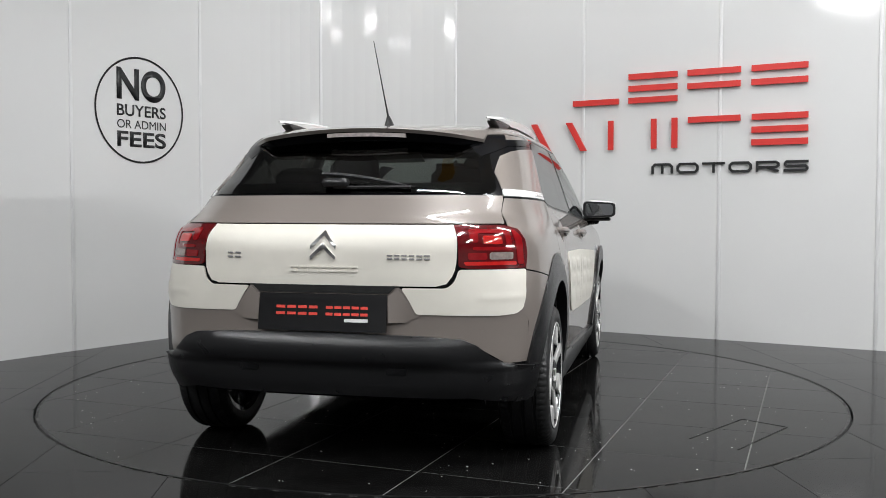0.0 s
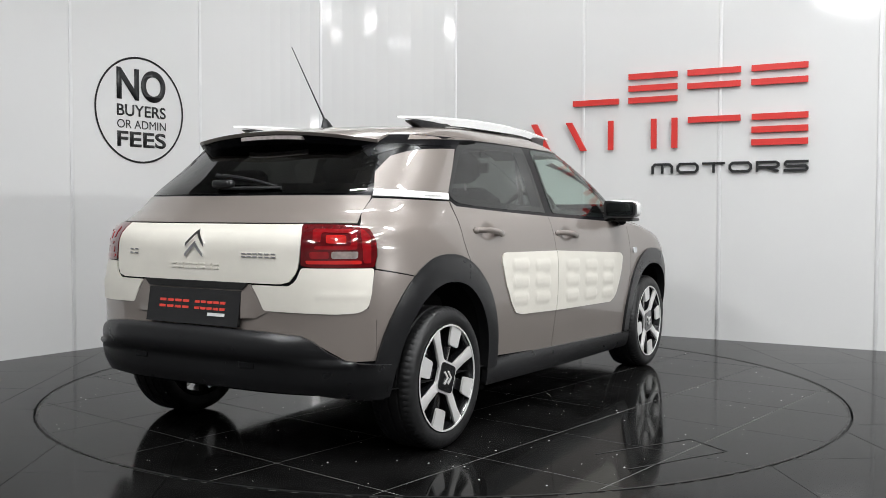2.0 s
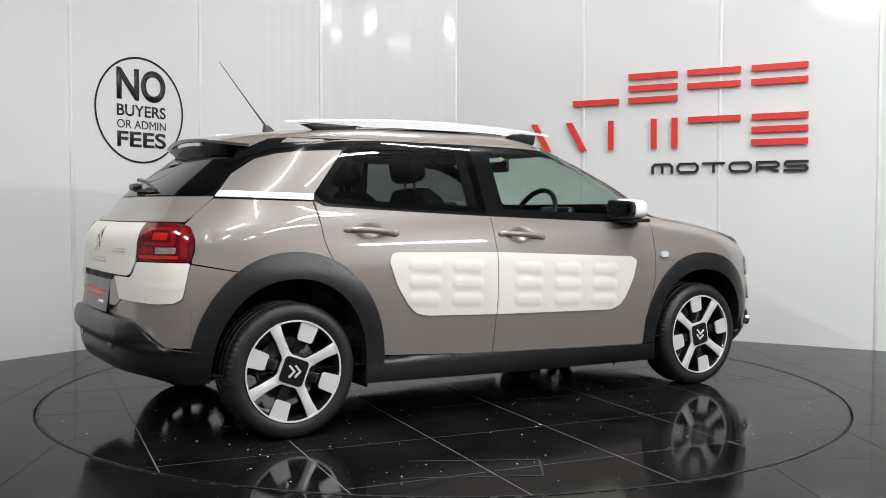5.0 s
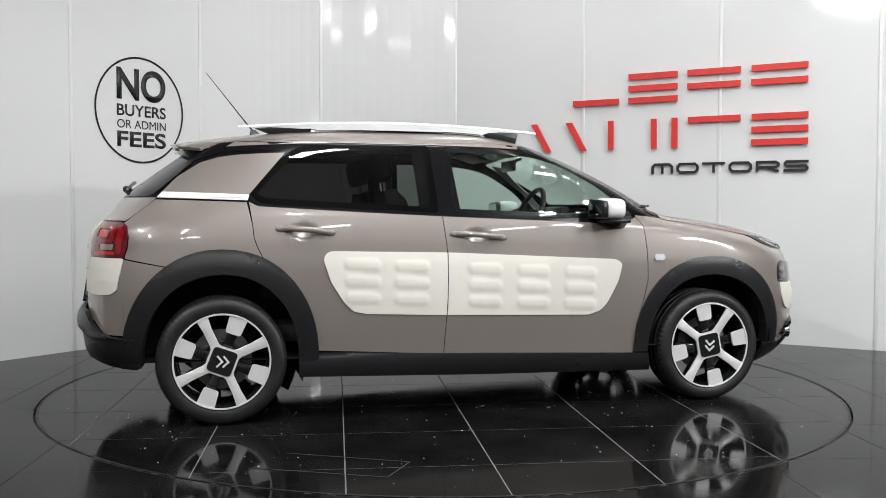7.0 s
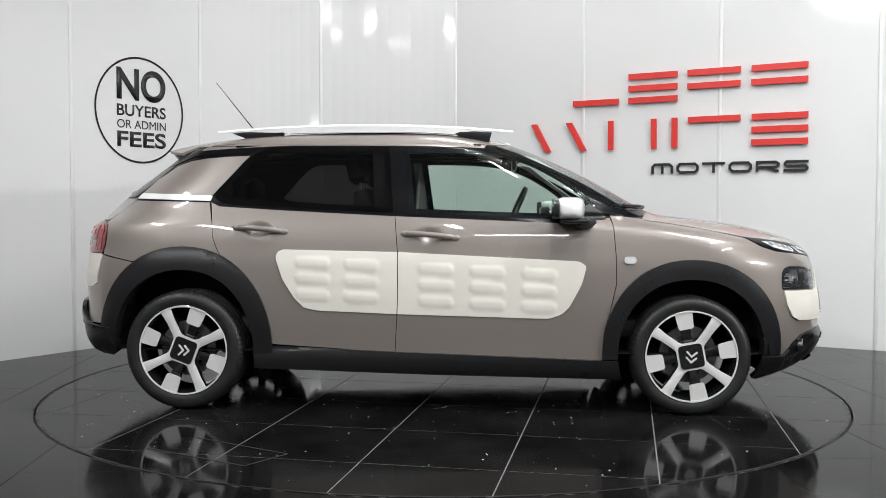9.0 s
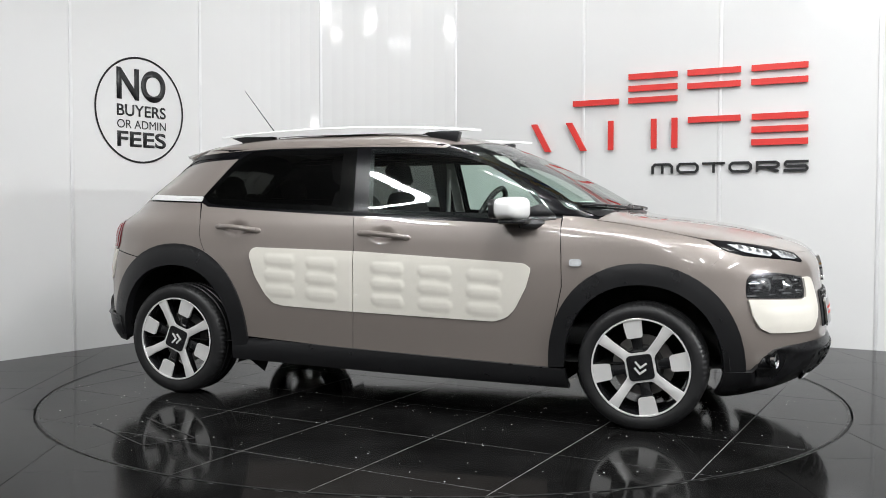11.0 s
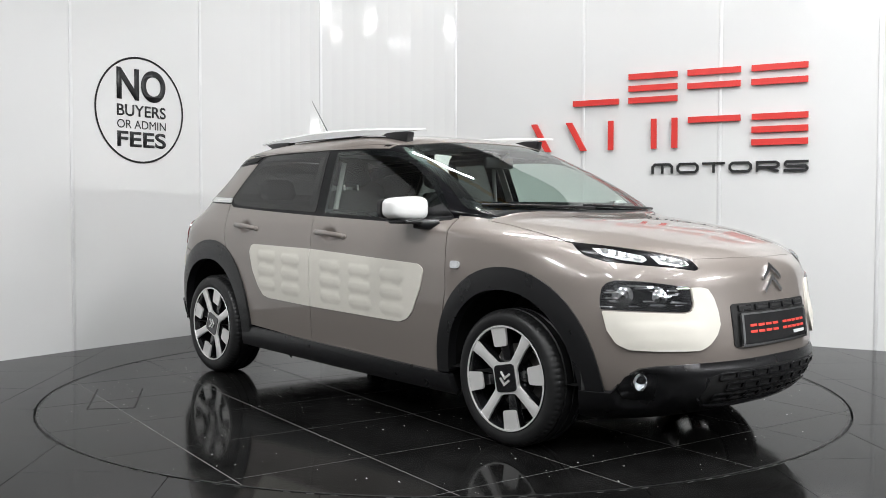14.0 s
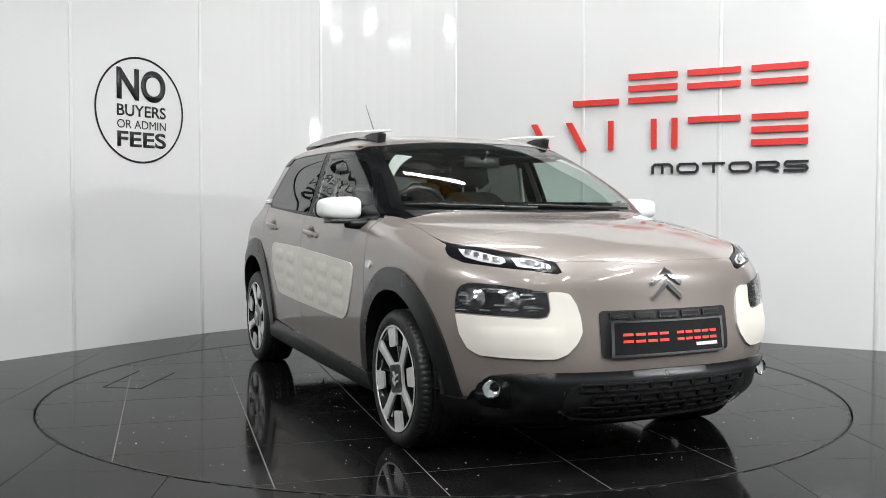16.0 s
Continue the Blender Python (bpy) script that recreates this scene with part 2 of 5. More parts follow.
turntable = tagged(new("turntable"), "round black tiled car turntable set flush in the floor", "turntable")
part("deck", lathe_bm([(0.0005, -0.03), (R_TABLE, -0.03), (R_TABLE, -0.0010), (0.0005, -0.0010)], 144), GROUT, turntable, "dark grout bed", False).rotation_euler = (radians(90), 0, 0)
bm = bmesh.new()
ring = [[bm.verts.new((r * math.cos(2 * math.pi * k / 180), r * math.sin(2 * math.pi * k / 180), z)) for k in range(180)]
        for r, z in ((R_TABLE - 0.012, -0.004), (R_TABLE - 0.012, 0.001), (R_TABLE, 0.001), (R_TABLE, -0.004))]
for a, b in zip(ring, ring[1:]):
    for k in range(180):
        bm.faces.new((a[k], a[(k + 1) % 180], b[(k + 1) % 180], b[k]))
bmesh.ops.recalc_face_normals(bm, faces=bm.faces)
part("rim_band", bm, STEEL, turntable, "dark steel edge band", False)
for poly in tile_polys(GRID, 5, 5):
    q = clip_disc(poly, R_TABLE - 0.014)
    if len(q) >= 3 and abs(area2(q)) > 0.002:
        tile_mesh("tile", q, 0.0, 0.004, TILE, turntable)

rng = random.Random(5)
bm = bmesh.new()
for k in range(380):
    a, r = rng.uniform(0, 2 * math.pi), R_TABLE * math.sqrt(rng.uniform(0.02, 0.96))
    e = rng.choice((0.0016, 0.002, 0.0026, 0.0042))
    bmesh.ops.create_cone(bm, segments=6, radius1=e, radius2=e * 0.6, depth=0.0012, cap_ends=True, matrix=Matrix.Translation((r * math.cos(a), r * math.sin(a), 0.0006)))
tagged(part("dust_specks", bm, mat("pale_dust", (0.6, 0.6, 0.58), 0.8, 0, 0, 0.2, 30), turntable, "scattered pale grit on the tiles", False), kind="stuff")
CRACKS = [[(-1.20, -1.60), (-0.704, -1.859), (-0.572, -1.663), (-1.049, -1.399)]]
for line in CRACKS:
    quads = stroke_flat(line, 0.009)
    mesh_object("hatch_gap", [v for q in quads for v in q], [tuple(range(4 * i, 4 * i + 4)) for i in range(len(quads))], DARK, turntable, "dark gap round a service hatch")

floor = mesh_object("floor", [(-12, -14, -0.04), (12, -14, -0.04), (12, 7, -0.04), (-12, 7, -0.04)], [(0, 1, 2, 3)], STEEL)
tagged(floor, "black polished tile floor round the turntable", "floor", kind="structure")
R_OUT = R_TABLE + 0.012
far_v, far_f = [], []
for poly in tile_polys(radians(4), 17, 17, 0.6, 0.0013):
    cx, cy = sum(p[0] for p in poly) / 4, sum(p[1] for p in poly) / 4
    rad = [math.hypot(*p) for p in poly]
    if cy > 4.6 or cy < -9:
        continue
    if min(rad) > R_OUT + 0.02 and math.hypot(cx, cy) > R_OUT + 0.32:
        if math.hypot(cx, cy) < 4.2:
            tile_mesh("tile", poly, 0.0, 0.04, TILE, floor)
        else:
            k = len(far_v)
            far_v += [(x, y, 0) for x, y in poly]
            far_f.append((k, k + 1, k + 2, k + 3))
    elif max(rad) > R_OUT + 0.01:
        bd = dense(poly, 0.005)
        arc = [(R_OUT * math.cos(2 * math.pi * k / 288), R_OUT * math.sin(2 * math.pi * k / 288)) for k in range(288)]
        keep = [p for p in arc if inside(p, poly)]
        pts = [Vector(p) for p in bd if math.hypot(*p) > R_OUT + 0.002] + [Vector(p) for p in keep]
        v, e, f, *_ = delaunay_2d_cdt(pts, [], [], 0, 1e-6)
        tri = [t for t in f if math.hypot(sum(v[i].x for i in t) / 3, sum(v[i].y for i in t) / 3) > R_OUT - 0.0006]
        if tri:
            mesh_object("tile", [(p.x, p.y, 0) for p in v], tri, TILE, floor)
tagged(mesh_object("far_tiles", far_v, far_f, TILE, floor), "black floor tiles farther off", kind="stuff")
bm = bmesh.new()
lip = [[bm.verts.new((r * math.cos(2 * math.pi * k / 180), r * math.sin(2 * math.pi * k / 180), z)) for k in range(180)] for r, z in ((R_OUT, 0.0), (R_OUT, -0.04))]
for k in range(180):
    bm.faces.new((lip[0][k], lip[0][(k + 1) % 180], lip[1][(k + 1) % 180], lip[1][k]))
part("pit_edge", bm, STEEL, floor, "", False)

# the workshop behind the camera
for name, c, sz in (("wall_back", (0, -13.1, 2.6), (24, 0.2, 5.2)), ("wall_left", (-11.1, -3.5, 2.6), (0.2, 19, 5.2)), ("wall_right", (11.1, -3.5, 2.6), (0.2, 19, 5.2)), ("wall_far", (0, 6.1, 2.6), (24, 0.2, 5.2))):
    tagged(part(name, box_bm(*c, *sz, 0.01), ROOM, None, "", False), "plain grey painted workshop wall", "wall", kind="structure")
tagged(part("ceiling", box_bm(0, -3.5, 5.3, 24, 19.4, 0.2, 0.01), CEIL, None, "", False), "plain grey workshop ceiling", "ceiling", kind="structure")


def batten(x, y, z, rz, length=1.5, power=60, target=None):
    lamp = tagged(new("batten_light"), "white twin tube batten light hung from the ceiling, added out of view", "ceiling light", "workshop batten lights")
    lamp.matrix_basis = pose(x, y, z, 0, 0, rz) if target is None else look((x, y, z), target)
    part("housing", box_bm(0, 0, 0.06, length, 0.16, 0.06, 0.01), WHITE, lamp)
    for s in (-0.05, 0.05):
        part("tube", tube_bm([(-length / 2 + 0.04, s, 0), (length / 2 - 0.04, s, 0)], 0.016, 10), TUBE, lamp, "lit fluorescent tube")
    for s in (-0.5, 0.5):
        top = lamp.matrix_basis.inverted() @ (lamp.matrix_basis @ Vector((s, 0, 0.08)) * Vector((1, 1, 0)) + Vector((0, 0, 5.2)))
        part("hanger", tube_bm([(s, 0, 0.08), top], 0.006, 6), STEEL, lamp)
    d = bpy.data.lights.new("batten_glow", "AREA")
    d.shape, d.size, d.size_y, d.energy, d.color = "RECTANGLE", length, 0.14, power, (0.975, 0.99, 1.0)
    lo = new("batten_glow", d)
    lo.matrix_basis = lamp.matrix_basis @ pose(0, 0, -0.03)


# Unseen tube lights, suggested by reflections; several added, all set to balance brightness.
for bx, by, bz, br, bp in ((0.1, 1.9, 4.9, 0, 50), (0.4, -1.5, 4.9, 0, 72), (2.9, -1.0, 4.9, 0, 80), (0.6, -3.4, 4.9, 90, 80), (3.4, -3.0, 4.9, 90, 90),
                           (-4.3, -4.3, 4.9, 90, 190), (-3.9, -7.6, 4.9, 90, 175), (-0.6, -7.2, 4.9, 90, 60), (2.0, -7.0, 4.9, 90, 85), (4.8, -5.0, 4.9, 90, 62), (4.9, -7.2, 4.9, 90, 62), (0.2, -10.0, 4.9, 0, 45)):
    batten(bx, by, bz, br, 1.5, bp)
# Key lamp added low on the right, aimed at the car; its fixture is invented.
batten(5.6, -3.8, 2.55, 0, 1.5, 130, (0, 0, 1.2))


def roof_beam(x0, y0, x1, y1, z, material, label):
    """An I-section steel beam under the ceiling."""
    d = Vector((x1 - x0, y1 - y0))
    m = Matrix.Translation(((x0 + x1) / 2, (y0 + y1) / 2, z)) @ Matrix.Rotation(math.atan2(d.y, d.x), 4, "Z")
    b = join_bm(box_bm(0, 0, 0.11, d.length, 0.18, 0.02, 0.004), box_bm(0, 0, 0, d.length, 0.03, 0.2, 0.004), box_bm(0, 0, -0.11, d.length, 0.18, 0.02, 0.004))
    bmesh.ops.transform(b, matrix=m, verts=b.verts)
    tagged(part("roof_beam", b, material, None, "", False), label, "steel beam", "roof beams")


YELLOW = mat("yellow_steel_paint", (0.55, 0.30, 0.04), 0.45, 0, 0, 0.12, 3)
BLUE = mat("blue_steel_paint", (0.02, 0.07, 0.32), 0.45, 0, 0, 0.12, 3)
roof_beam(1.0, 0.2, 2.6, 2.6, 5.0, BLUE, "blue painted steel roof beam")
roof_beam(-0.4, 1.6, 3.2, 0.4, 4.76, YELLOW, "yellow painted steel roof beam")
roof_beam(0.2, -0.6, 2.4, 1.4, 4.76, YELLOW, "yellow painted steel roof beam")

# ---------------------------------------------------------------- signs on the wall
SIGN_O, SIGN_D = Vector((1.199, 2.539)), Vector((0.865, -0.502)).normalized()
SIGN = Matrix.Translation((SIGN_O.x, SIGN_O.y, 0)) @ Matrix.Rotation(math.atan2(SIGN_D.y, SIGN_D.x), 4, "Z")


def letter(name, polys, material, m, off=0.012, depth=0.02):
    bms = []
    for p in polys:
        b = prism_bm(p, depth)
        bmesh.ops.translate(b, verts=b.verts, vec=(0, -off, 0))
        bms.append(b)
    ob = part(name, join_bm(*bms), material, None, "", False)
    ob.matrix_basis = m
    return ob


def stroke(pts, w, closed=False, round_end=0):
    """The outline of a bent bar of width w along pts, one polygon per leg with mitred joints."""
    P = [Vector(p) for p in pts]
    n = len(P)
    L, Rr = [], []
    for i in range(n):
        a = P[i - 1] if (i > 0 or closed) else None
        b = P[(i + 1) % n] if (i < n - 1 or closed) else None
        d1 = (P[i] - a).normalized() if a is not None else (b - P[i]).normalized()
        d2 = (b - P[i]).normalized() if b is not None else d1
        n1, n2 = Vector((-d1.y, d1.x)), Vector((-d2.y, d2.x))
        mdir = (n1 + n2).normalized()
        k = w / 2 / max(0.3, mdir.dot(n1))
        L.append(tuple(P[i] + mdir * k))
        Rr.append(tuple(P[i] - mdir * k))
    return [[L[i], L[(i + 1) % n], Rr[(i + 1) % n], Rr[i]] for i in range(n if closed else n - 1)]


def bar(x0, z0, x1, z1):
    return [(x0, z0), (x1, z0), (x1, z1), (x0, z1)]


SW, SH = 0.045, 0.048   # widths of upright and level bars


def glyph(ch, x0, x1, z0, z1, w=SW, h=SH):
    zm = (z0 + z1) / 2
    wd = x1 - x0
    if ch == "T":
        c = (x0 + x1) / 2
        return [bar(x0, z1 - h, x1, z1), bar(c - w / 2, z0, c + w / 2, z1 - h)]
    r = min(0.02, (z1 - z0) * 0.3)
    if ch == "M":
        o = stroke([(x0 + w / 2, z0), (x0 + w / 2, z1 - h / 2 - r), (x0 + w / 2 + r, z1 - h / 2), (x1 - w / 2 - r, z1 - h / 2), (x1 - w / 2, z1 - h / 2 - r), (x1 - w / 2, z0)], w)
        return o + [bar((x0 + x1 - w) / 2, z0, (x0 + x1 + w) / 2, z1 - h)]
    if ch == "O":
        a, b, c, d = x0 + w / 2, x1 - w / 2, z0 + h / 2, z1 - h / 2
        return stroke([(a + r, c), (b - r, c), (b, c + r), (b, d - r), (b - r, d), (a + r, d), (a, d - r), (a, c + r)], w, True)
    if ch == "R":
        a, b, d = x0 + w / 2, x1 - w / 2, z1 - h / 2
        m2 = z0 + (z1 - z0) * 0.42
        return stroke([(a, z0), (a, d), (b - r, d), (b, d - r * 0.7), (b, m2 + r * 0.7), (b - r, m2), (a + w / 2, m2)], w) + stroke([(b - 0.5 * wd, m2), (b, z0 + h * 0.2)], w)
    if ch == "S":
        a, b, c, d = x0 + w / 2, x1 - w / 2, z0 + h / 2, z1 - h / 2
        q = r * 0.6
        return stroke([(x1, d), (a + q, d), (a, d - q), (a, zm + q), (a + q, zm), (b - q, zm), (b, zm - q), (b, c + q), (b - q, c), (x0, c)], w)
    return []


def sign_shapes(kind, x0, x1, z0, z1):
    """Plain red bars in the space of one sign character."""
    zm = (z0 + z1) / 2
    if kind == "three":
        return [bar(x0, z1 - SH, x1, z1), bar(x0, zm - SH / 2, x1, zm + SH / 2), bar(x0, z0, x1, z0 + SH)]
    if kind == "two":
        return [bar(x0, z1 - SH, x1, z1), bar(x0, z1 - 3.25 * SH, x1, z1 - 2.25 * SH)]
    if kind == "foot":
        return [bar(x0, z0, x1, z0 + SH)]
    if kind == "posts":
        return [bar(x0, z0, x0 + SW, z1), bar(x1 - SW, z0, x1, z1)]
    if kind == "post":
        return [bar(x0, z0, x1, z1)]
    if kind == "cap":
        return [bar(x0, z1 - SH, x1, z1)]
    q, k = (x1 - x0) / 4, SW * 1.25
    return [[(x0 + i * q, z1), (x0 + i * q + k, z1), (x0 + (i + 1) * q + k / 2, z0), (x0 + (i + 1) * q - k / 2, z0)] for i in (0, 2)]


for kind, x0, x1, z0, z1 in (("foot", -0.086, 0.325, 1.925, 2.169), ("three", 0.409, 0.82, 1.925, 2.169), ("two", 0.902, 1.322, 1.925, 2.169), ("two", 1.404, 1.822, 1.925, 2.169),
                             ("slant", -0.48, 0.178, 1.545, 1.791), ("posts", 0.233, 0.65, 1.545, 1.791), ("post", 0.776, 0.823, 1.545, 1.791), ("cap", 0.91, 1.324, 1.545, 1.791), ("three", 1.41, 1.828, 1.545, 1.791)):
    tagged(letter("sign_shape", sign_shapes(kind, x0, x1, z0, z1), SIGNRED, SIGN), "raised red acrylic sign bars on the white wall", "sign", "red sign bars")
mw = (1.834 - 0.609 - 5 * 0.028) / 6
for k, ch in enumerate("MOTORS"):
    x0 = 0.609 + k * (mw + 0.028)
    tagged(letter("sign_letter", glyph(ch, x0, x0 + mw, 1.338, 1.423, 0.02, 0.018), INK, SIGN, 0.01, 0.012), "small raised black letter %s on the white wall" % ch, "sign letter", "black sign letters")

NO_O, NO_D = Vector((-2.707, 1.29)), (Vector((-2.02, 2.27)) - Vector((-2.707, 1.29))).normalized()
NO_M = Matrix.Translation((NO_O.x, NO_O.y, 0)) @ Matrix.Rotation(math.atan2(NO_D.y, NO_D.x), 4, "Z")
fees = tagged(new("wall_notice"), "black round vinyl notice on the white wall", "notice")
fees.matrix_basis = NO_M
bm = bmesh.new()
ringv = [[bm.verts.new((0.604 + r * math.cos(2 * math.pi * k / 96), -0.0035, 1.807 + r * math.sin(2 * math.pi * k / 96))) for k in range(96)] for r in (0.396, 0.411)]
for k in range(96):
    bm.faces.new((ringv[0][k], ringv[0][(k + 1) % 96], ringv[1][(k + 1) % 96], ringv[1][k]))
bmesh.ops.solidify(bm, geom=bm.faces[:], thickness=0.002)
part("ring", bm, INK, fees, "", False)


def text_mesh(name, text, x0, x1, z0, z1, y, material, parent, weight=0.0, depth=0.001, m=None):
    """Words of the built-in font as a mesh that fills the box x0..x1, z0..z1 on the plane at y, seen from -y."""
    cu = bpy.data.curves.new(name, "FONT")
    cu.body, cu.extrude, cu.offset = text, 0.0, weight
    tmp = bpy.data.objects.new(name + "_curve", cu)
    scene.collection.objects.link(tmp)
    me = bpy.data.meshes.new_from_object(tmp.evaluated_get(bpy.context.evaluated_depsgraph_get()))
    bpy.data.objects.remove(tmp)
    bm = bmesh.new()
    bm.from_mesh(me)
    bpy.data.meshes.remove(me)
    xs, ys = [v.co.x for v in bm.verts], [v.co.y for v in bm.verts]
    ax, ay = (x1 - x0) / (max(xs) - min(xs)), (z1 - z0) / (max(ys) - min(ys))
    mx, my = min(xs), min(ys)
    for v in bm.verts:
        v.co = Vector((x0 + (v.co.x - mx) * ax, y, z0 + (v.co.y - my) * ay))
    if depth:
        ext = bmesh.ops.extrude_face_region(bm, geom=bm.faces[:])
        bmesh.ops.translate(bm, verts=[g for g in ext["geom"] if isinstance(g, bmesh.types.BMVert)], vec=(0, -depth, 0))
    bmesh.ops.recalc_face_normals(bm, faces=bm.faces)
    if m is not None:
        bmesh.ops.transform(bm, matrix=m, verts=bm.verts)
    ob = part(name, bm, material, parent, "", False)
    return ob


for txt, z0, z1, wt in (("NO", 1.878, 2.125, 0.03), ("BUYERS", 1.756, 1.845, 0.012), ("OR ADMIN", 1.662, 1.727, 0.0), ("FEES", 1.520, 1.640, 0.022)):
    text_mesh("word", txt, 0.388, 0.842, z0, z1, -0.003, INK, fees, wt)

# ---------------------------------------------------------------- the car: body surface
# levels of the body: z, front x, front cap depth, front power, rear x, rear cap depth, rear power, half width
LEVELS = [
    (0.165, 1.80, 0.62, 2.3, -1.70, 0.62, 3.0, 0.775),
    (0.200, 1.93, 0.66, 2.3, -1.82, 0.62, 3.1, 0.793),
    (0.270, 2.05, 0.70, 2.3, -1.92, 0.62, 3.3, 0.808),
    (0.340, 2.10, 0.70, 2.3, -1.945, 0.62, 3.5, 0.815),
    (0.450, 2.112, 0.70, 2.35, -1.955, 0.62, 3.6, 0.828),
    (0.560, 2.100, 0.68, 2.35, -1.950, 0.62, 3.6, 0.836),
    (0.660, 2.083, 0.67, 2.3, -1.953, 0.62, 3.55, 0.840),
    (0.750, 2.074, 0.67, 2.25, -1.953, 0.62, 3.4, 0.840),
    (0.800, 2.058, 0.67, 2.15, -1.950, 0.62, 3.3, 0.836),
    (0.840, 2.022, 0.67, 2.1, -1.948, 0.62, 3.25, 0.831),
    (0.875, 1.965, 0.68, 2.1, -1.945, 0.62, 3.3, 0.826),
    (0.905, 1.87, 0.74, 2.2, -1.937, 0.63, 3.4, 0.820),
    (0.935, 1.755, 0.90, 2.45, -1.920, 0.66, 3.6, 0.813),
    (0.960, 1.62, 1.12, 2.7, -1.893, 0.70, 3.8, 0.806),
    (0.985, 1.43, 1.12, 2.8, -1.872, 0.75, 3.7, 0.797),
    (1.003, 1.250, 1.00, 3.2, -1.856, 0.75, 3.5, 0.790),
    (1.020, 1.160, 0.75, 3.5, -1.842, 0.73, 3.3, 0.782),
    (1.060, 1.085, 0.60, 3.5, -1.812, 0.70, 3.1, 0.766),
    (1.110, 1.000, 0.52, 3.4, -1.778, 0.63, 2.8, 0.750),
    (1.200, 0.845, 0.50, 3.2, -1.66, 0.6, 2.7, 0.720),
    (1.290, 0.660, 0.50, 3.0, -1.535, 0.55, 2.8, 0.688),
    (1.340, 0.550, 0.50, 2.9, -1.465, 0.5, 2.9, 0.667),
    (1.375, 0.465, 0.48, 2.8, -1.41, 0.5, 2.9, 0.646),
    (1.400, 0.400, 0.46, 2.6, -1.33, 0.5, 2.8, 0.620),
    (1.422, 0.330, 0.44, 2.5, -1.20, 0.5, 2.8, 0.582),
    (1.440, 0.230, 0.42, 2.5, -1.02, 0.5, 2.7, 0.530),
    (1.455, 0.100, 0.40, 2.5, -0.80, 0.45, 2.6, 0.445),
    (1.466, -0.040, 0.30, 2.4, -0.56, 0.35, 2.5, 0.325),
    (1.473, -0.180, 0.15, 2.2, -0.37, 0.18, 2.2, 0.170),
]


def pchip(x, y, q):
    x, y = np.asarray(x, float), np.asarray(y, float)
    h = np.diff(x)
    d = np.diff(y) / h
    m = np.zeros_like(y)
    m[0], m[-1] = d[0], d[-1]
    for i in range(1, len(y) - 1):
        if d[i - 1] * d[i] > 0:
            w1, w2 = 2 * h[i] + h[i - 1], h[i] + 2 * h[i - 1]
            m[i] = (w1 + w2) / (w1 / d[i - 1] + w2 / d[i])
    k = np.clip(np.searchsorted(x, q, "right") - 1, 0, len(h) - 1)
    t = (q - x[k]) / h[k]
    return (1 + 2 * t) * (1 - t) ** 2 * y[k] + t * (1 - t) ** 2 * h[k] * m[k] + t * t * (3 - 2 * t) * y[k + 1] + t * t * (t - 1) * h[k] * m[k + 1]


def body_grid(sub=7, half=170):
    lv = np.array(LEVELS)
    s = np.arange(len(lv))
    q = np.linspace(0, len(lv) - 1, (len(lv) - 1) * sub + 1)
    cols = [pchip(s, lv[:, c], q) for c in range(8)]
    # soften the steps between the levels
    for c in range(8):
        for _ in range(10):
            a = cols[c]
            a[1:-1] = 0.25 * a[:-2] + 0.5 * a[1:-1] + 0.25 * a[2:]
    rows = []
    tt = np.linspace(0, 1, 900) ** 1.8 * math.pi / 2
    for z, xf, cf, nf, xr, cr, nr, w in zip(*cols):
        fx, fy = xf - cf + cf * np.cos(tt) ** (2 / nf), w * np.sin(tt) ** (2 / nf)
        rx, ry = xr + cr - cr * np.cos(tt) ** (2 / nr), w * np.sin(tt) ** (2 / nr)
        px, py = np.concatenate([fx, rx[::-1]]), np.concatenate([fy, ry[::-1]])
        arc = np.concatenate([[0], np.cumsum(np.hypot(np.diff(px), np.diff(py)))])
        u = np.linspace(0, arc[-1], half + 1)
        hx, hy = np.interp(u, arc, px), np.interp(u, arc, py)
        hx[0], hy[0], hx[-1], hy[-1] = xf, 0, xr, 0
        rows.append(np.stack([np.concatenate([hx, hx[-2:0:-1]]), np.concatenate([hy, -hy[-2:0:-1]]), np.full(2 * half, z)], 1))
    return np.array(rows)


GRIDV = body_grid()
NR, NC = GRIDV.shape[:2]
along = np.roll(GRIDV, -1, 1) - np.roll(GRIDV, 1, 1)
BODY_NORMALS = [Vector(v).normalized() for v in np.cross(along, np.gradient(GRIDV, axis=0)).reshape(-1, 3)]
body_verts = [tuple(v) for v in GRIDV.reshape(-1, 3)]
body_faces = [(r * NC + c, r * NC + (c + 1) % NC, (r + 1) * NC + (c + 1) % NC, (r + 1) * NC + c) for r in range(NR - 1) for c in range(NC)]
body_faces.append(tuple((NR - 1) * NC + c for c in range(NC)))
BODY = BVHTree.FromPolygons([Vector(v) for v in body_verts], body_faces)
XF, XB = 1.1, -1.1     # axes of the wrapped front and rear patches

RW, FW = (-1.2965, 0.3095), (1.2945, 0.302)    # wheel centres, x and z


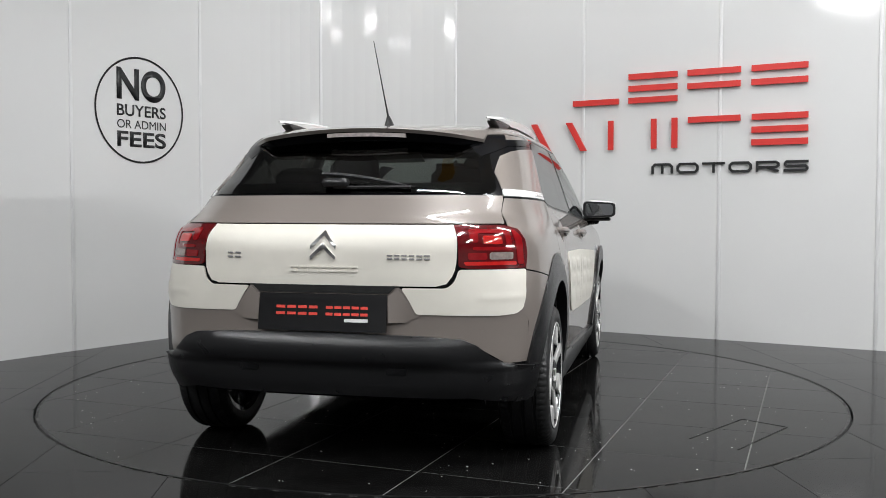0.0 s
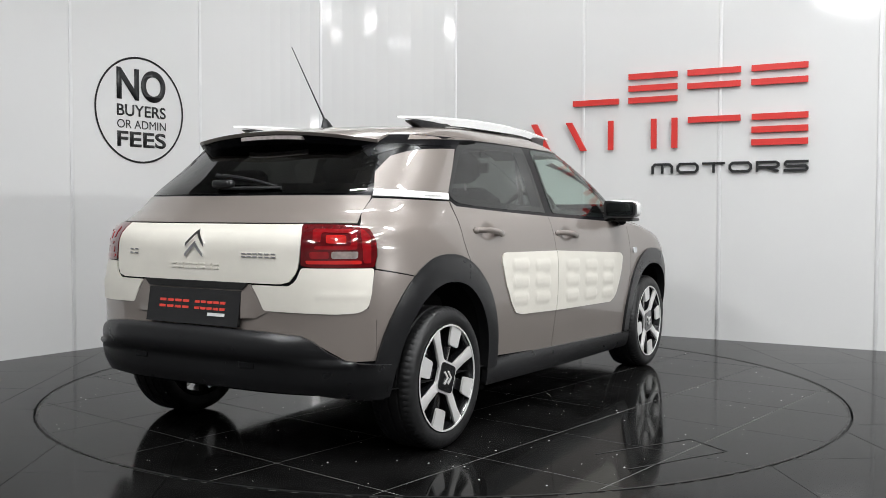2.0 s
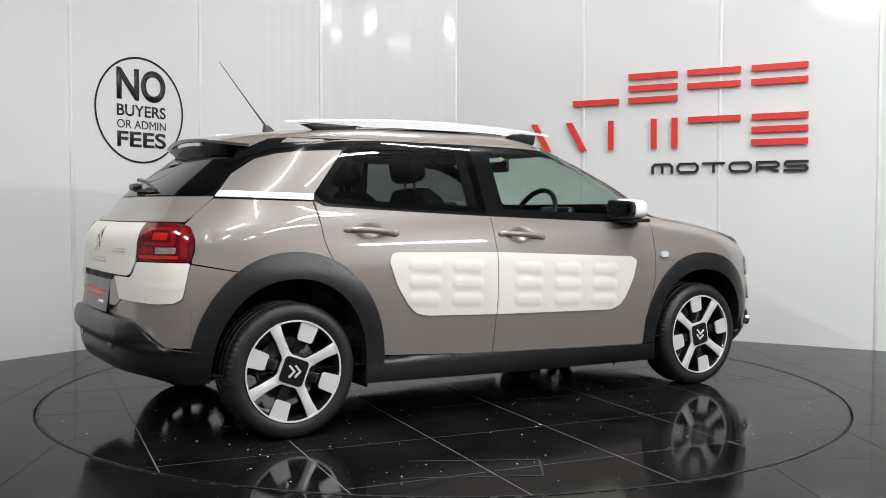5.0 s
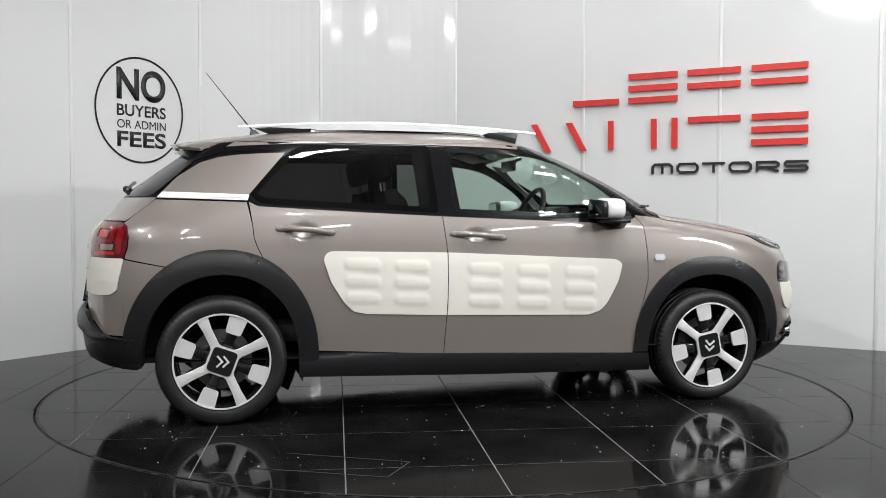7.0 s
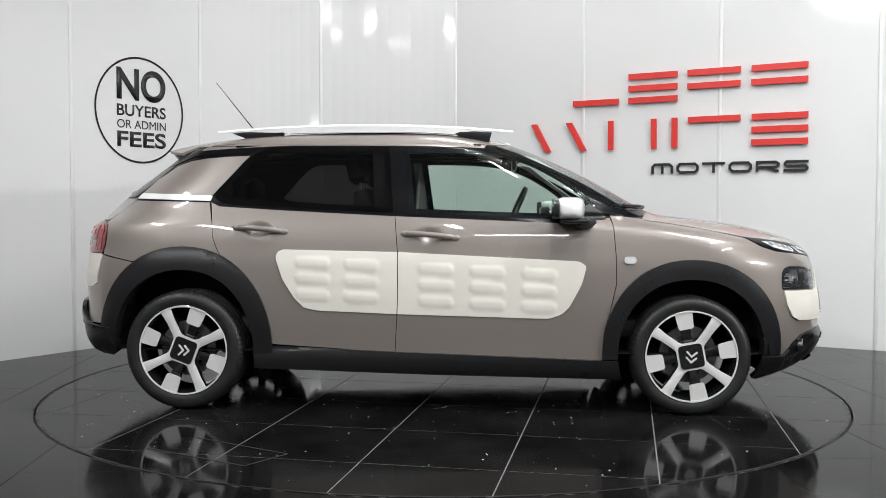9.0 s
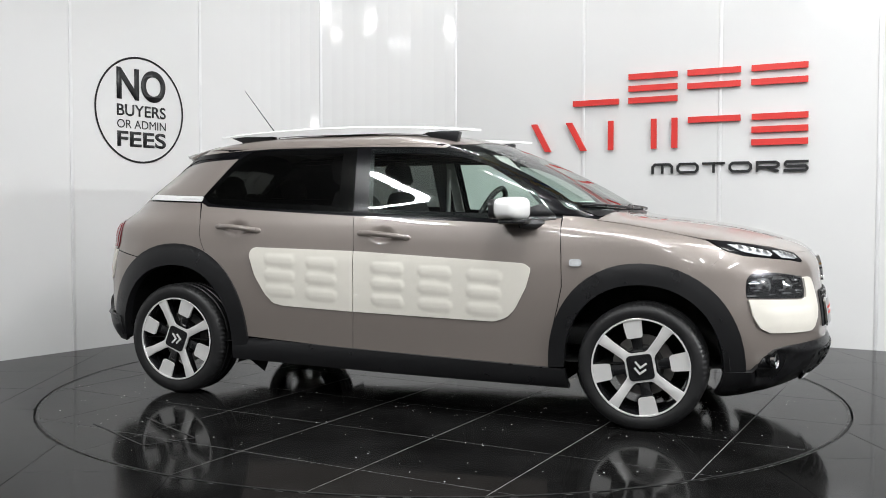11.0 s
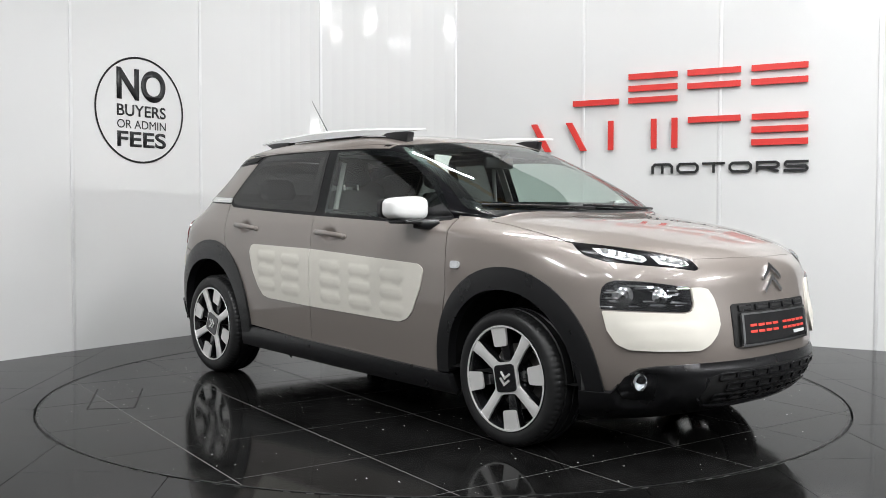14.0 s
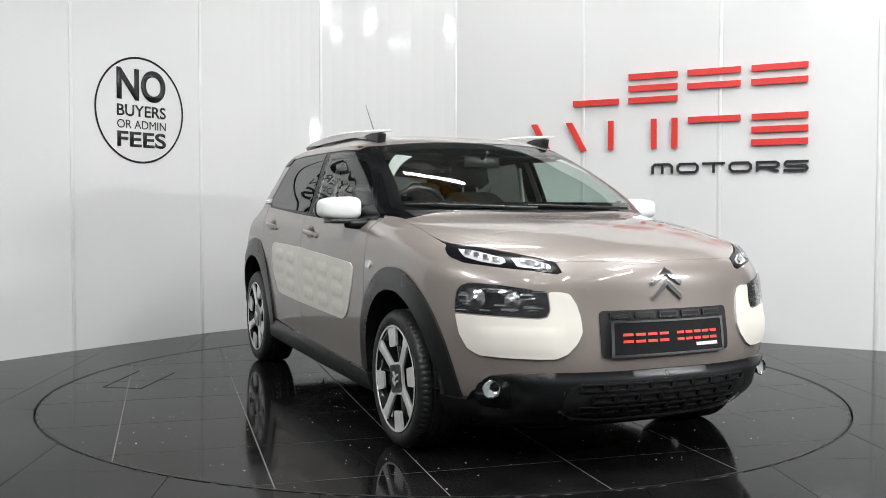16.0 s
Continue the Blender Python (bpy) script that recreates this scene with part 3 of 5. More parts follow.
def shoot(mode, a, b):
    """A point of the body and its outward normal, by side, top, front, rear or wrapped coordinates."""
    if mode in "RL":
        s = -1 if mode == "R" else 1
        o, d = Vector((a, 3 * s, b)), Vector((0, -s, 0))
    elif mode == "T":
        o, d = Vector((a, b, 3)), Vector((0, 0, -1))
    elif mode == "F":
        o, d = Vector((4, a, b)), Vector((-1, 0, 0))
    elif mode == "B":
        o, d = Vector((-4, a, b)), Vector((1, 0, 0))
    else:
        f = math.radians(a)
        s, cx = (1, XF) if mode == "P" else (-1, XB)
        d = Vector((-s * math.cos(f), -math.sin(f), 0))
        o = Vector((cx, 0, b)) - d * 4
    hit, nrm, face, _ = BODY.ray_cast(o, d)
    if hit is None:
        return None, None
    if len(body_faces[face]) == 4:
        ids = body_faces[face]
        ws = poly_3d_calc([Vector(body_verts[i]) for i in ids], hit)
        nrm = sum((BODY_NORMALS[i] * w for i, w in zip(ids, ws)), Vector()).normalized()
    elif nrm.dot(d) > 0:
        nrm = -nrm
    return hit, nrm


def patch(name, poly, mode, material, parent, off=0.004, thick=0.008, step=0.03, height=None, label="", gap=0.0):
    """A panel that follows the body: an outline filled, laid on the body and raised by off, with turned-in edges."""
    wrapped = mode in "PQ"
    k = 60.0 if wrapped else 1.0            # degrees to about metres
    pl = [(a / k, b) for a, b in poly]
    if gap:
        pl = inset(dense(pl, step), gap)
    v, tris = fill2d(pl, step)
    pos, nor = [], []
    for p in v:
        h, n = shoot(mode, p.x * k, p.y)
        pos.append(h)
        nor.append(n)
    tris = [t for t in tris if all(pos[i] is not None for i in t)]
    used = sorted({i for t in tris for i in t})
    idx = {i: j for j, i in enumerate(used)}
    base = [pos[i] for i in used]
    nn = [nor[i] for i in used]
    hs = [off + (height(v[i].x * k, v[i].y) if height else 0.0) for i in used]
    verts = [b + n * h for b, n, h in zip(base, nn, hs)]
    faces = []
    for t in tris:
        a, b, c = (idx[i] for i in t)
        g = (verts[b] - verts[a]).cross(verts[c] - verts[a])
        faces.append((a, b, c) if g.dot(nn[a]) > 0 else (a, c, b))
    cnt = {}
    for f in faces:
        for i in range(3):
            e = (f[i], f[(i + 1) % 3])
            cnt[tuple(sorted(e))] = None if tuple(sorted(e)) in cnt else e
    nv = len(verts)
    dup = {}
    for e in [e for e in cnt.values() if e]:
        quad = []
        for i in e:
            if i not in dup:
                dup[i] = len(verts)
                verts.append(verts[i].copy())
                verts.append(base[i] + nn[i] * (hs[i] - thick))
            quad.append(dup[i])
        faces.append((quad[1], quad[0], quad[0] + 1, quad[1] + 1))
    ob = mesh_object(name, verts, faces, material, parent, label, True)
    # panels without relief of their own take the body's smooth normals
    smooth = [nn[i] if not height or abs(height(v[used[i]].x * k, v[used[i]].y)) < 1e-6 else Vector() for i in range(nv)]
    ob.data.normals_split_custom_set_from_vertices(smooth + [Vector()] * (len(verts) - nv))
    return ob


def wrap_round(poly, r, steps=4):
    """Rounded corners for an outline in degrees and metres."""
    return [(a * 60, b) for a, b in rounded([(a / 60, b) for a, b in poly], r, steps)]


def both(name, poly, material, parent, label="", **kw):
    """The same side panel on the right and on the left."""
    return [patch(name, poly, m, material, parent, label=label, **kw) for m in "RL"]


def mirrored(poly):
    return [(-a, b) for a, b in poly][::-1]


def arch(c, rx, rz, a0, a1, n=28, p=2.15, rx2=None):
    """Points of a wheel arch's curve in x, z; rx2 is the radius on the side towards the nose."""
    out = []
    for k in range(n + 1):
        t = radians(a0 + (a1 - a0) * k / n)
        co, si = math.cos(t), math.sin(t)
        out.append((c[0] + (rx2 if rx2 and co > 0 else rx) * math.copysign(abs(co) ** (2 / p), co), c[1] + rz * math.copysign(abs(si) ** (2 / p), si)))
    return out


# outlines of the side, in x and z
FRONT_GLASS = rounded([(-0.165, 1.357), (0.20, 1.354), (0.455, 1.315), (0.715, 1.165), (0.835, 1.045), (0.80, 0.985), (0.33, 1.0), (-0.125, 1.018)], [0.02, 0.2, 0.2, 0.1, 0.03, 0.03, 0.1, 0.02])
REAR_GLASS = rounded([(-0.885, 1.362), (-0.245, 1.366), (-0.213, 1.02), (-0.855, 1.047), (-1.115, 1.066), (-1.165, 1.115), (-0.97, 1.32)], [0.04, 0.02, 0.02, 0.1, 0.06, 0.04, 0.1])
SCREEN = rounded([(-0.715, 1.032), (0.715, 1.032), (0.60, 1.372), (0.3, 1.408), (-0.3, 1.408), (-0.60, 1.372)], [0.04, 0.04, 0.06, 0.2, 0.2, 0.06])
BACKLIGHT = rounded([(-0.63, 1.10), (0.63, 1.10), (0.535, 1.335), (-0.535, 1.335)], 0.04)

car = tagged(new("car"), "warm grey hatchback car with cream side bumpers and black cladding", "car")

CUPS = ((-0.905, 0.934), (-0.030, 0.906))


def cup_r(a, b):
    return min(((a - c) / 0.088) ** 2 + ((b - z) / 0.046) ** 2 for c, z in CUPS)


# the dark shell under the panels, open at the windows and wheel arches
holes_side = [inset(dense(FRONT_GLASS, 0.02), 0.010), inset(dense(REAR_GLASS, 0.02), 0.012)]
hole_f, hole_b = inset(dense(SCREEN, 0.02), 0.018), inset(dense(BACKLIGHT, 0.02), 0.02)
keep = []
for f in body_faces:
    x = sum(body_verts[i][0] for i in f) / len(f)
    y = sum(body_verts[i][1] for i in f) / len(f)
    z = sum(body_verts[i][2] for i in f) / len(f)
    if z > 0.95:
        if x > 0.25 and inside((y, z), hole_f):
            continue
        if x < -1.3 and inside((y, z), hole_b):
            continue
        if abs(y) > 0.5 and any(inside((x, z), h) for h in holes_side):
            continue
    if abs(y) > 0.45 and any(math.hypot((x - c[0]) / 0.405, (z - c[1]) / h) < 1 for c, h in ((RW, 0.45), (FW, 0.42))):
        continue
    if z < 0.30 or (abs(y) > 0.6 and cup_r(x, z) < 1.7):
        continue
    keep.append(f)
mesh_object("body_shell", body_verts, keep, BLACK, car, "gloss black pillars and window frames", True)
bm = bmesh.new()
low_row = next(r for r in range(NR) if GRIDV[r, 0, 2] > 0.30)
bm.faces.new([bm.verts.new(v) for v in body_verts[low_row * NC:(low_row + 1) * NC]])
for f in bm.faces:
    f.normal_flip()
part("underbody", bm, DARK, car, "", False)
tray_row = next(r for r in range(NR) if GRIDV[r, 0, 2] > 0.205)
tray = [v for v in body_verts[tray_row * NC:(tray_row + 1) * NC] if v[0] > 1.66]
tray.sort(key=lambda v: v[1])
bm = bmesh.new()
bm.faces.new([bm.verts.new(v) for v in tray])
ext = bmesh.ops.extrude_face_region(bm, geom=bm.faces[:])
bmesh.ops.translate(bm, verts=[g for g in ext["geom"] if isinstance(g, bmesh.types.BMVert)], vec=(0, 0, 0.10))
bmesh.ops.recalc_face_normals(bm, faces=bm.faces)
part("undertray", bm, DARK, car, "", False)
for c in (RW, FW):
    for s in (-1, 1):
        bm = lathe_bm([(0.398, 0.0), (0.398, 0.34), (0.001, 0.34)], 48)
        bmesh.ops.delete(bm, geom=[f for f in bm.faces if f.calc_center_median().z < (-0.10 if f.calc_center_median().x * c[0] < 0 else 0.0)], context="FACES")
        bmesh.ops.transform(bm, matrix=Matrix.Translation((c[0], s * 0.80, c[1])) @ Matrix.Diagonal((1, -s, 1.12 if c is RW else 1.05, 1)), verts=bm.verts)
        part("wheel_arch_liner", bm, DARK, car)

# painted panels
def cup_h(a, b):
    """A scooped recess behind each door handle."""
    r = min(1.0, cup_r(a, b) ** 0.5)
    return -0.022 * (1 - r * r * (3 - 2 * r))


DOOR_SEAM = [(-0.203, 1.003), (-0.186, 0.82), (-0.184, 0.60), (-0.189, 0.506), (-0.201, 0.306)]
FRONT_SEAM = [(0.893, 1.03), (0.903, 0.956), (0.914, 0.813), (0.918, 0.669), (0.895, 0.56)]
REAR_SEAM = [(-1.165, 1.075), (-1.148, 0.96), (-1.142, 0.897), (-1.125, 0.85), (-1.100, 0.80)]
front_door = DOOR_SEAM[::-1] + [(0.333, 0.982), (0.70, 0.966), (0.80, 0.985)] + [(0.893, 0.995)] + FRONT_SEAM[1:] + [(0.86, 0.42), (0.85, 0.268)]
rear_door = DOOR_SEAM + [(-0.86, 0.345), (-0.865, 0.50), (-0.93, 0.65), (-1.01, 0.735)] + REAR_SEAM[::-1] + [(-1.12, 1.052), (-0.855, 1.036), (-0.559, 1.020)]
both("rear_door", rear_door, PAINT, car, gap=0.0018, step=0.011, height=cup_h)
both("front_door", front_door, PAINT, car, gap=0.0018, step=0.011, height=cup_h)
wing = [(0.893, 1.012)] + FRONT_SEAM[1:] + [(0.865, 0.45), (0.865, 0.31)] + arch(FW, 0.42, 0.46, 178, 58) + [(1.549, 0.722), (1.672, 0.842), (1.578, 0.893), (1.52, 0.906), (1.45, 0.921), (1.33, 0.946), (1.20, 0.969), (1.06, 0.990)]
both("front_wing", wing, PAINT, car, gap=0.0025, step=0.022)
quarter = [(-1.568, 1.121), (-1.160, 1.110), (-0.982, 1.317), (-1.107, 1.311), (-1.218, 1.303), (-1.303, 1.291), (-1.388, 1.266), (-1.499, 1.194)]
both("quarter_pillar", quarter, PAINT, car, "warm grey rear quarter panel", step=0.022)
strip = [(-1.594, 1.091), (-1.168, 1.079), (-1.160, 1.108), (-1.568, 1.119)]
both("pillar_strip", rounded(strip, 0.006), WHITE, car, "white gloss trim strip", step=0.02, off=0.006)
SPLIT = 112
bumper_side = arch(RW, 0.42, 0.47, SPLIT, 178) + [(-1.70, 0.31), (-1.741, 0.44), (-1.746, 0.60), (-1.776, 0.640), (-1.764, 0.70), (-1.750, 0.765), (-1.738, 0.798)]
both("rear_bumper_side", bumper_side, PAINT, car, "warm grey bumper corner", gap=0.0015, step=0.022)
rear_wing = [(-1.172, 1.073)] + REAR_SEAM[1:] + arch(RW, 0.42, 0.47, 62, SPLIT) + [(-1.735, 0.800), (-1.737, 0.812), (-1.724, 0.85), (-1.719, 0.905), (-1.726, 0.945), (-1.744, 0.967), (-1.675, 1.026), (-1.628, 1.062), (-1.600, 1.084)]
both("rear_wing", rear_wing, PAINT, car, gap=0.0025, step=0.022)
roof = [(-1.31, -0.525), (-1.24, -0.578), (-1.15, -0.618), (-0.95, -0.641), (-0.6, -0.645), (-0.1, -0.641), (0.08, -0.634), (0.18, -0.617), (0.27, -0.585), (0.33, -0.53), (0.36, -0.45), (0.38, -0.30), (0.388, -0.15), (0.392, 0.0)]
roof = roof + [(a, -b) for a, b in roof[:-1]][::-1]
patch("roof", roof, "T", PAINT, car, step=0.03)
both("roof_side", [(-1.262, 1.346), (-0.939, 1.364), (-0.769, 1.372), (-0.259, 1.371), (0.085, 1.364), (0.25, 1.357), (0.27, 1.392), (-0.2, 1.408), (-0.9, 1.408), (-1.2, 1.385)], PAINT, car, "warm grey band over the doors", off=0.0035, step=0.02)
bonnet = [(1.06, -0.704), (1.20, -0.704), (1.33, -0.716), (1.45, -0.725), (1.54, -0.718), (1.60, -0.703), (1.69, -0.655), (1.795, -0.585), (1.88, -0.508), (1.952, -0.424), (1.978, -0.35), (2.0, -0.28), (2.026, -0.13), (2.034, 0.0)]
bonnet = bonnet + [(a, -b) for a, b in bonnet[:-1]][::-1] + [(1.125, 0.45), (1.17, 0.2), (1.18, 0), (1.17, -0.2), (1.125, -0.45)]
patch("bonnet", bonnet, "T", PAINT, car, step=0.025, off=0.0065)
# nose panel, wrapped round the front
nose = [(0, 0.831), (-17.6, 0.832), (-26.6, 0.831), (-25.2, 0.793), (-26.5, 0.785), (-32.1, 0.798), (-39.8, 0.809), (-48.4, 0.823), (-52.9, 0.845), (-57.8, 0.782), (-62.4, 0.721), (-59.4, 0.65), (-56.9, 0.587), (-52.6, 0.452), (-49.4, 0.30), (-46.2, 0.298), (-43.5, 0.36), (-40.5, 0.395), (-36, 0.405)]
nose = nose + mirrored(nose[1:])
patch("front_bumper_skin", nose, "P", PAINT, car, step=0.025, off=0.0055)
# tailgate and rear panels, wrapped round the rear (left is positive)
patch("tailgate_upper", [(-46.9, 0.977), (46.9, 0.977), (49.0, 1.026), (52.0, 1.075), (52.6, 1.093), (-52.6, 1.093), (-52.0, 1.075), (-49.0, 1.026)], "Q", PAINT, car, step=0.025, gap=0.002)
gate = [(-33.9, 0.974), (33.9, 0.974), (33.2, 0.83), (32.8, 0.80), (32.1, 0.776), (30.8, 0.748), (28.5, 0.738), (-28.5, 0.738), (-30.8, 0.748), (-32.1, 0.776), (-32.8, 0.80), (-33.2, 0.83)]
patch("tailgate_panel", gate, "Q", CREAM, car, off=0.007, step=0.025, gap=0.0025, label="cream tailgate panel")
for s in (1, -1):
    pad = [(s * 32.9, 0.775), (s * 33.5, 0.804), (s * 50.0, 0.803), (s * 49.1, 0.707), (s * 48.4, 0.652), (s * 46.3, 0.632), (s * 41.6, 0.627), (s * 24.0, 0.633), (s * 22.0, 0.695), (s * 20.4, 0.733), (s * 30.6, 0.733), (s * 32.2, 0.752)]

    def pad_h(a, b):
        return 0.004 if 37 < abs(a) < 50 and 0.675 < b < 0.72 else 0.0
    patch("corner_pad", wrap_round(pad, 0.012), "Q", CREAM, car, off=0.008, step=0.02, height=pad_h, label="cream rear corner pad")
low = [(-50.2, 0.648), (-25.5, 0.640), (-20, 0.735), (20, 0.735), (25.5, 0.640), (50.2, 0.648), (50.4, 0.44), (44, 0.44), (38, 0.50), (-38, 0.50), (-44, 0.44), (-50.4, 0.44)]
patch("rear_bumper_skin", low, "Q", PAINT, car, step=0.025)


def bumper_h(a, b):
    """A rounded upper roll over a set-back lower panel."""
    if b > 0.440:
        t = (b - 0.440) / 0.115
        return 0.052 * (1 - 0.60 * max(0.0, min(1.0, (abs(a) - 28) / 14))) * max(0.0, 1 - ((t - 0.42) / 0.66) ** 2) ** 0.5
    u = max(0.0, min(1.0, (0.440 - b) / 0.012))
    return 0.037 - 0.012 * u - 0.02 * max(0.0, (0.36 - b) / 0.12)


rear_low = [(-54, 0.30), (-53.5, 0.425), (-50.3, 0.428), (-43.0, 0.446), (-39.8, 0.477), (-36.7, 0.519), (-33.8, 0.540), (-25, 0.551), (0, 0.556), (25, 0.551), (33.8, 0.540), (36.7, 0.519), (39.8, 0.477), (43.0, 0.446), (50.3, 0.428), (53.5, 0.425), (54, 0.30), (52.5, 0.279), (44, 0.294), (36, 0.316), (-36, 0.316), (-44, 0.294), (-52.5, 0.279)]
patch("rear_bumper", rear_low, "Q", CLAD, car, off=0.003, thick=0.02, step=0.013, height=bumper_h, label="textured black plastic rear bumper")


RECESS = [(46.0, 0.310), (43.8, 0.368), (40.4, 0.398), (29.9, 0.362), (33.2, 0.306), (36.5, 0.262), (41.3, 0.260), (44.0, 0.266)]


def nose_h(a, b):
    t = max(0.0, min(1.0, (0.418 - b) / 0.03))
    if inside((abs(a), b), RECESS):
        d = min(abs(abs(a) - 29) / 14, 1.0)
        return -0.012 * d + 0.022 * t ** 0.5 * (1 - d)
    return 0.022 * t ** 0.5


front_low = [(-54, 0.20), (-54, 0.304), (-49, 0.303), (-46.4, 0.304), (-43.7, 0.366), (-40.7, 0.400), (-36.6, 0.411), (-25, 0.419), (0, 0.424), (25, 0.419), (36.6, 0.411), (40.7, 0.400), (43.7, 0.366), (46.4, 0.304), (49, 0.303), (54, 0.304), (54, 0.20), (50, 0.185), (40, 0.18), (-40, 0.18), (-50, 0.185)]
patch("front_bumper", front_low, "P", CLAD, car, off=0.004, thick=0.02, step=0.018, height=nose_h, label="textured black plastic front bumper")

# cladding
for c, rz, name in ((RW, 0.536, "rear"), (FW, 0.486, "front")):
    outer = arch(c, 0.456 if name == "rear" else 0.443, rz, -2, 182, rx2=0.462 if name == "rear" else 0.457)
    inner = arch(c, 0.366, 0.417 if name == "rear" else 0.388, 182, -2)

    def arch_h(a, b, c=c):
        r = math.hypot(a - c[0], b - c[1])
        return 0.012 * max(0.0, min(1.0, (0.52 - r) / 0.08)) ** 0.5
    both("arch_cladding", outer + inner, CLAD, car, "textured black plastic wheel arch cladding", off=0.008, thick=0.05, step=0.022, height=arch_h)
sill = [(-0.93, 0.338), (-0.2, 0.312), (0.93, 0.274), (0.95, 0.182), (0.0, 0.198), (-0.93, 0.224)]


def sill_h(a, b):
    return 0.018 * max(0.0, math.sin(math.pi * min(1, max(0, (b - 0.17) / 0.16)))) ** 0.5


both("sill_cladding", sill, CLAD, car, "textured black plastic sill", off=0.006, thick=0.03, step=0.015, height=sill_h)

# side bumper pads with raised capsules
PAD = [(-0.775, 0.832), (-0.186, 0.821), (0.73, 0.778), (0.768, 0.755), (0.745, 0.665), (0.685, 0.55), (0.645, 0.51), (0.58, 0.488), (-0.186, 0.506), (-0.60, 0.522), (-0.665, 0.535), (-0.715, 0.585), (-0.775, 0.68), (-0.812, 0.79), (-0.80, 0.82)]


def pad_height(cols):
    def h(x, z):
        top = 0.821 - 0.047 * (x + 0.186)
        out = 0.0
        for c in cols:
            for r in range(3):
                cz = top - 0.075 - r * 0.083
                dx, dz = max(0.0, abs(x - c) - 0.062), abs(z - cz)
                d = math.hypot(dx, dz)
                k = max(0.0, min(1.0, (0.036 - d) / 0.02))
                out = max(out, 0.0038 * k * k * (3 - 2 * k))
        return out
    return h


pad_rear = [(-0.775, 0.832), (-0.1885, 0.821), (-0.1875, 0.60), (-0.1915, 0.506)] + PAD[9:]
pad_front = [(-0.1835, 0.821)] + PAD[2:8] + [(-0.1865, 0.506), (-0.1825, 0.60)]
both("side_pad", rounded(pad_rear, [0.015, 0.004, 0.015, 0.004] + [0.015] * 6, 3), CREAM, car, "cream side bumper pad with raised air capsules", off=0.009, thick=0.009, step=0.0125, height=pad_height((-0.62, -0.37)))
both("side_pad", rounded(pad_front, [0.004] + [0.015] * 6 + [0.004, 0.015], 3), CREAM, car, "cream side bumper pad with raised air capsules", off=0.009, thick=0.009, step=0.0125, height=pad_height((0.01, 0.27, 0.53)))

# glass
for ob in both("front_side_window", FRONT_GLASS, CLEAR, car, "clear glass", off=0.002, thick=0.003) + both("rear_side_window", REAR_GLASS, TINTED, car, "dark privacy glass", off=0.002, thick=0.003):
    ob.visible_shadow = False
patch("windscreen", SCREEN, "F", CLEAR, car, off=0.002, thick=0.003, label="clear glass windscreen").visible_shadow = False
patch("rear_window", BACKLIGHT, "B", TINTED, car, off=0.002, thick=0.003, label="dark privacy glass")



def border(name, poly, mode, width):
    """The printed black border of a pane, a flat band along its outline."""
    outer = dense(poly, 0.02)
    inner = inset(outer, width)
    vs, ok = [], []
    for a, b in zip(outer, inner):
        pa, na = shoot(mode, *a)
        pb, nb = shoot(mode, *b)
        ok.append(pa is not None and pb is not None)
        vs += [pa + na * 0.001 if ok[-1] else Vector(), pb + nb * 0.001 if ok[-1] else Vector()]
    n = len(outer)
    fs = [(2 * i, 2 * i + 1, 2 * ((i + 1) % n) + 1, 2 * ((i + 1) % n)) for i in range(n) if ok[i] and ok[(i + 1) % n]]
    mesh_object(name, vs, fs, BLACK, car)


for md in "RL":
    border("window_border", FRONT_GLASS, md, 0.024)
    border("window_border", REAR_GLASS, md, 0.030)
border("window_border", SCREEN, "F", 0.042)
border("window_border", BACKLIGHT, "B", 0.045)

# ---------------------------------------------------------------- wheels


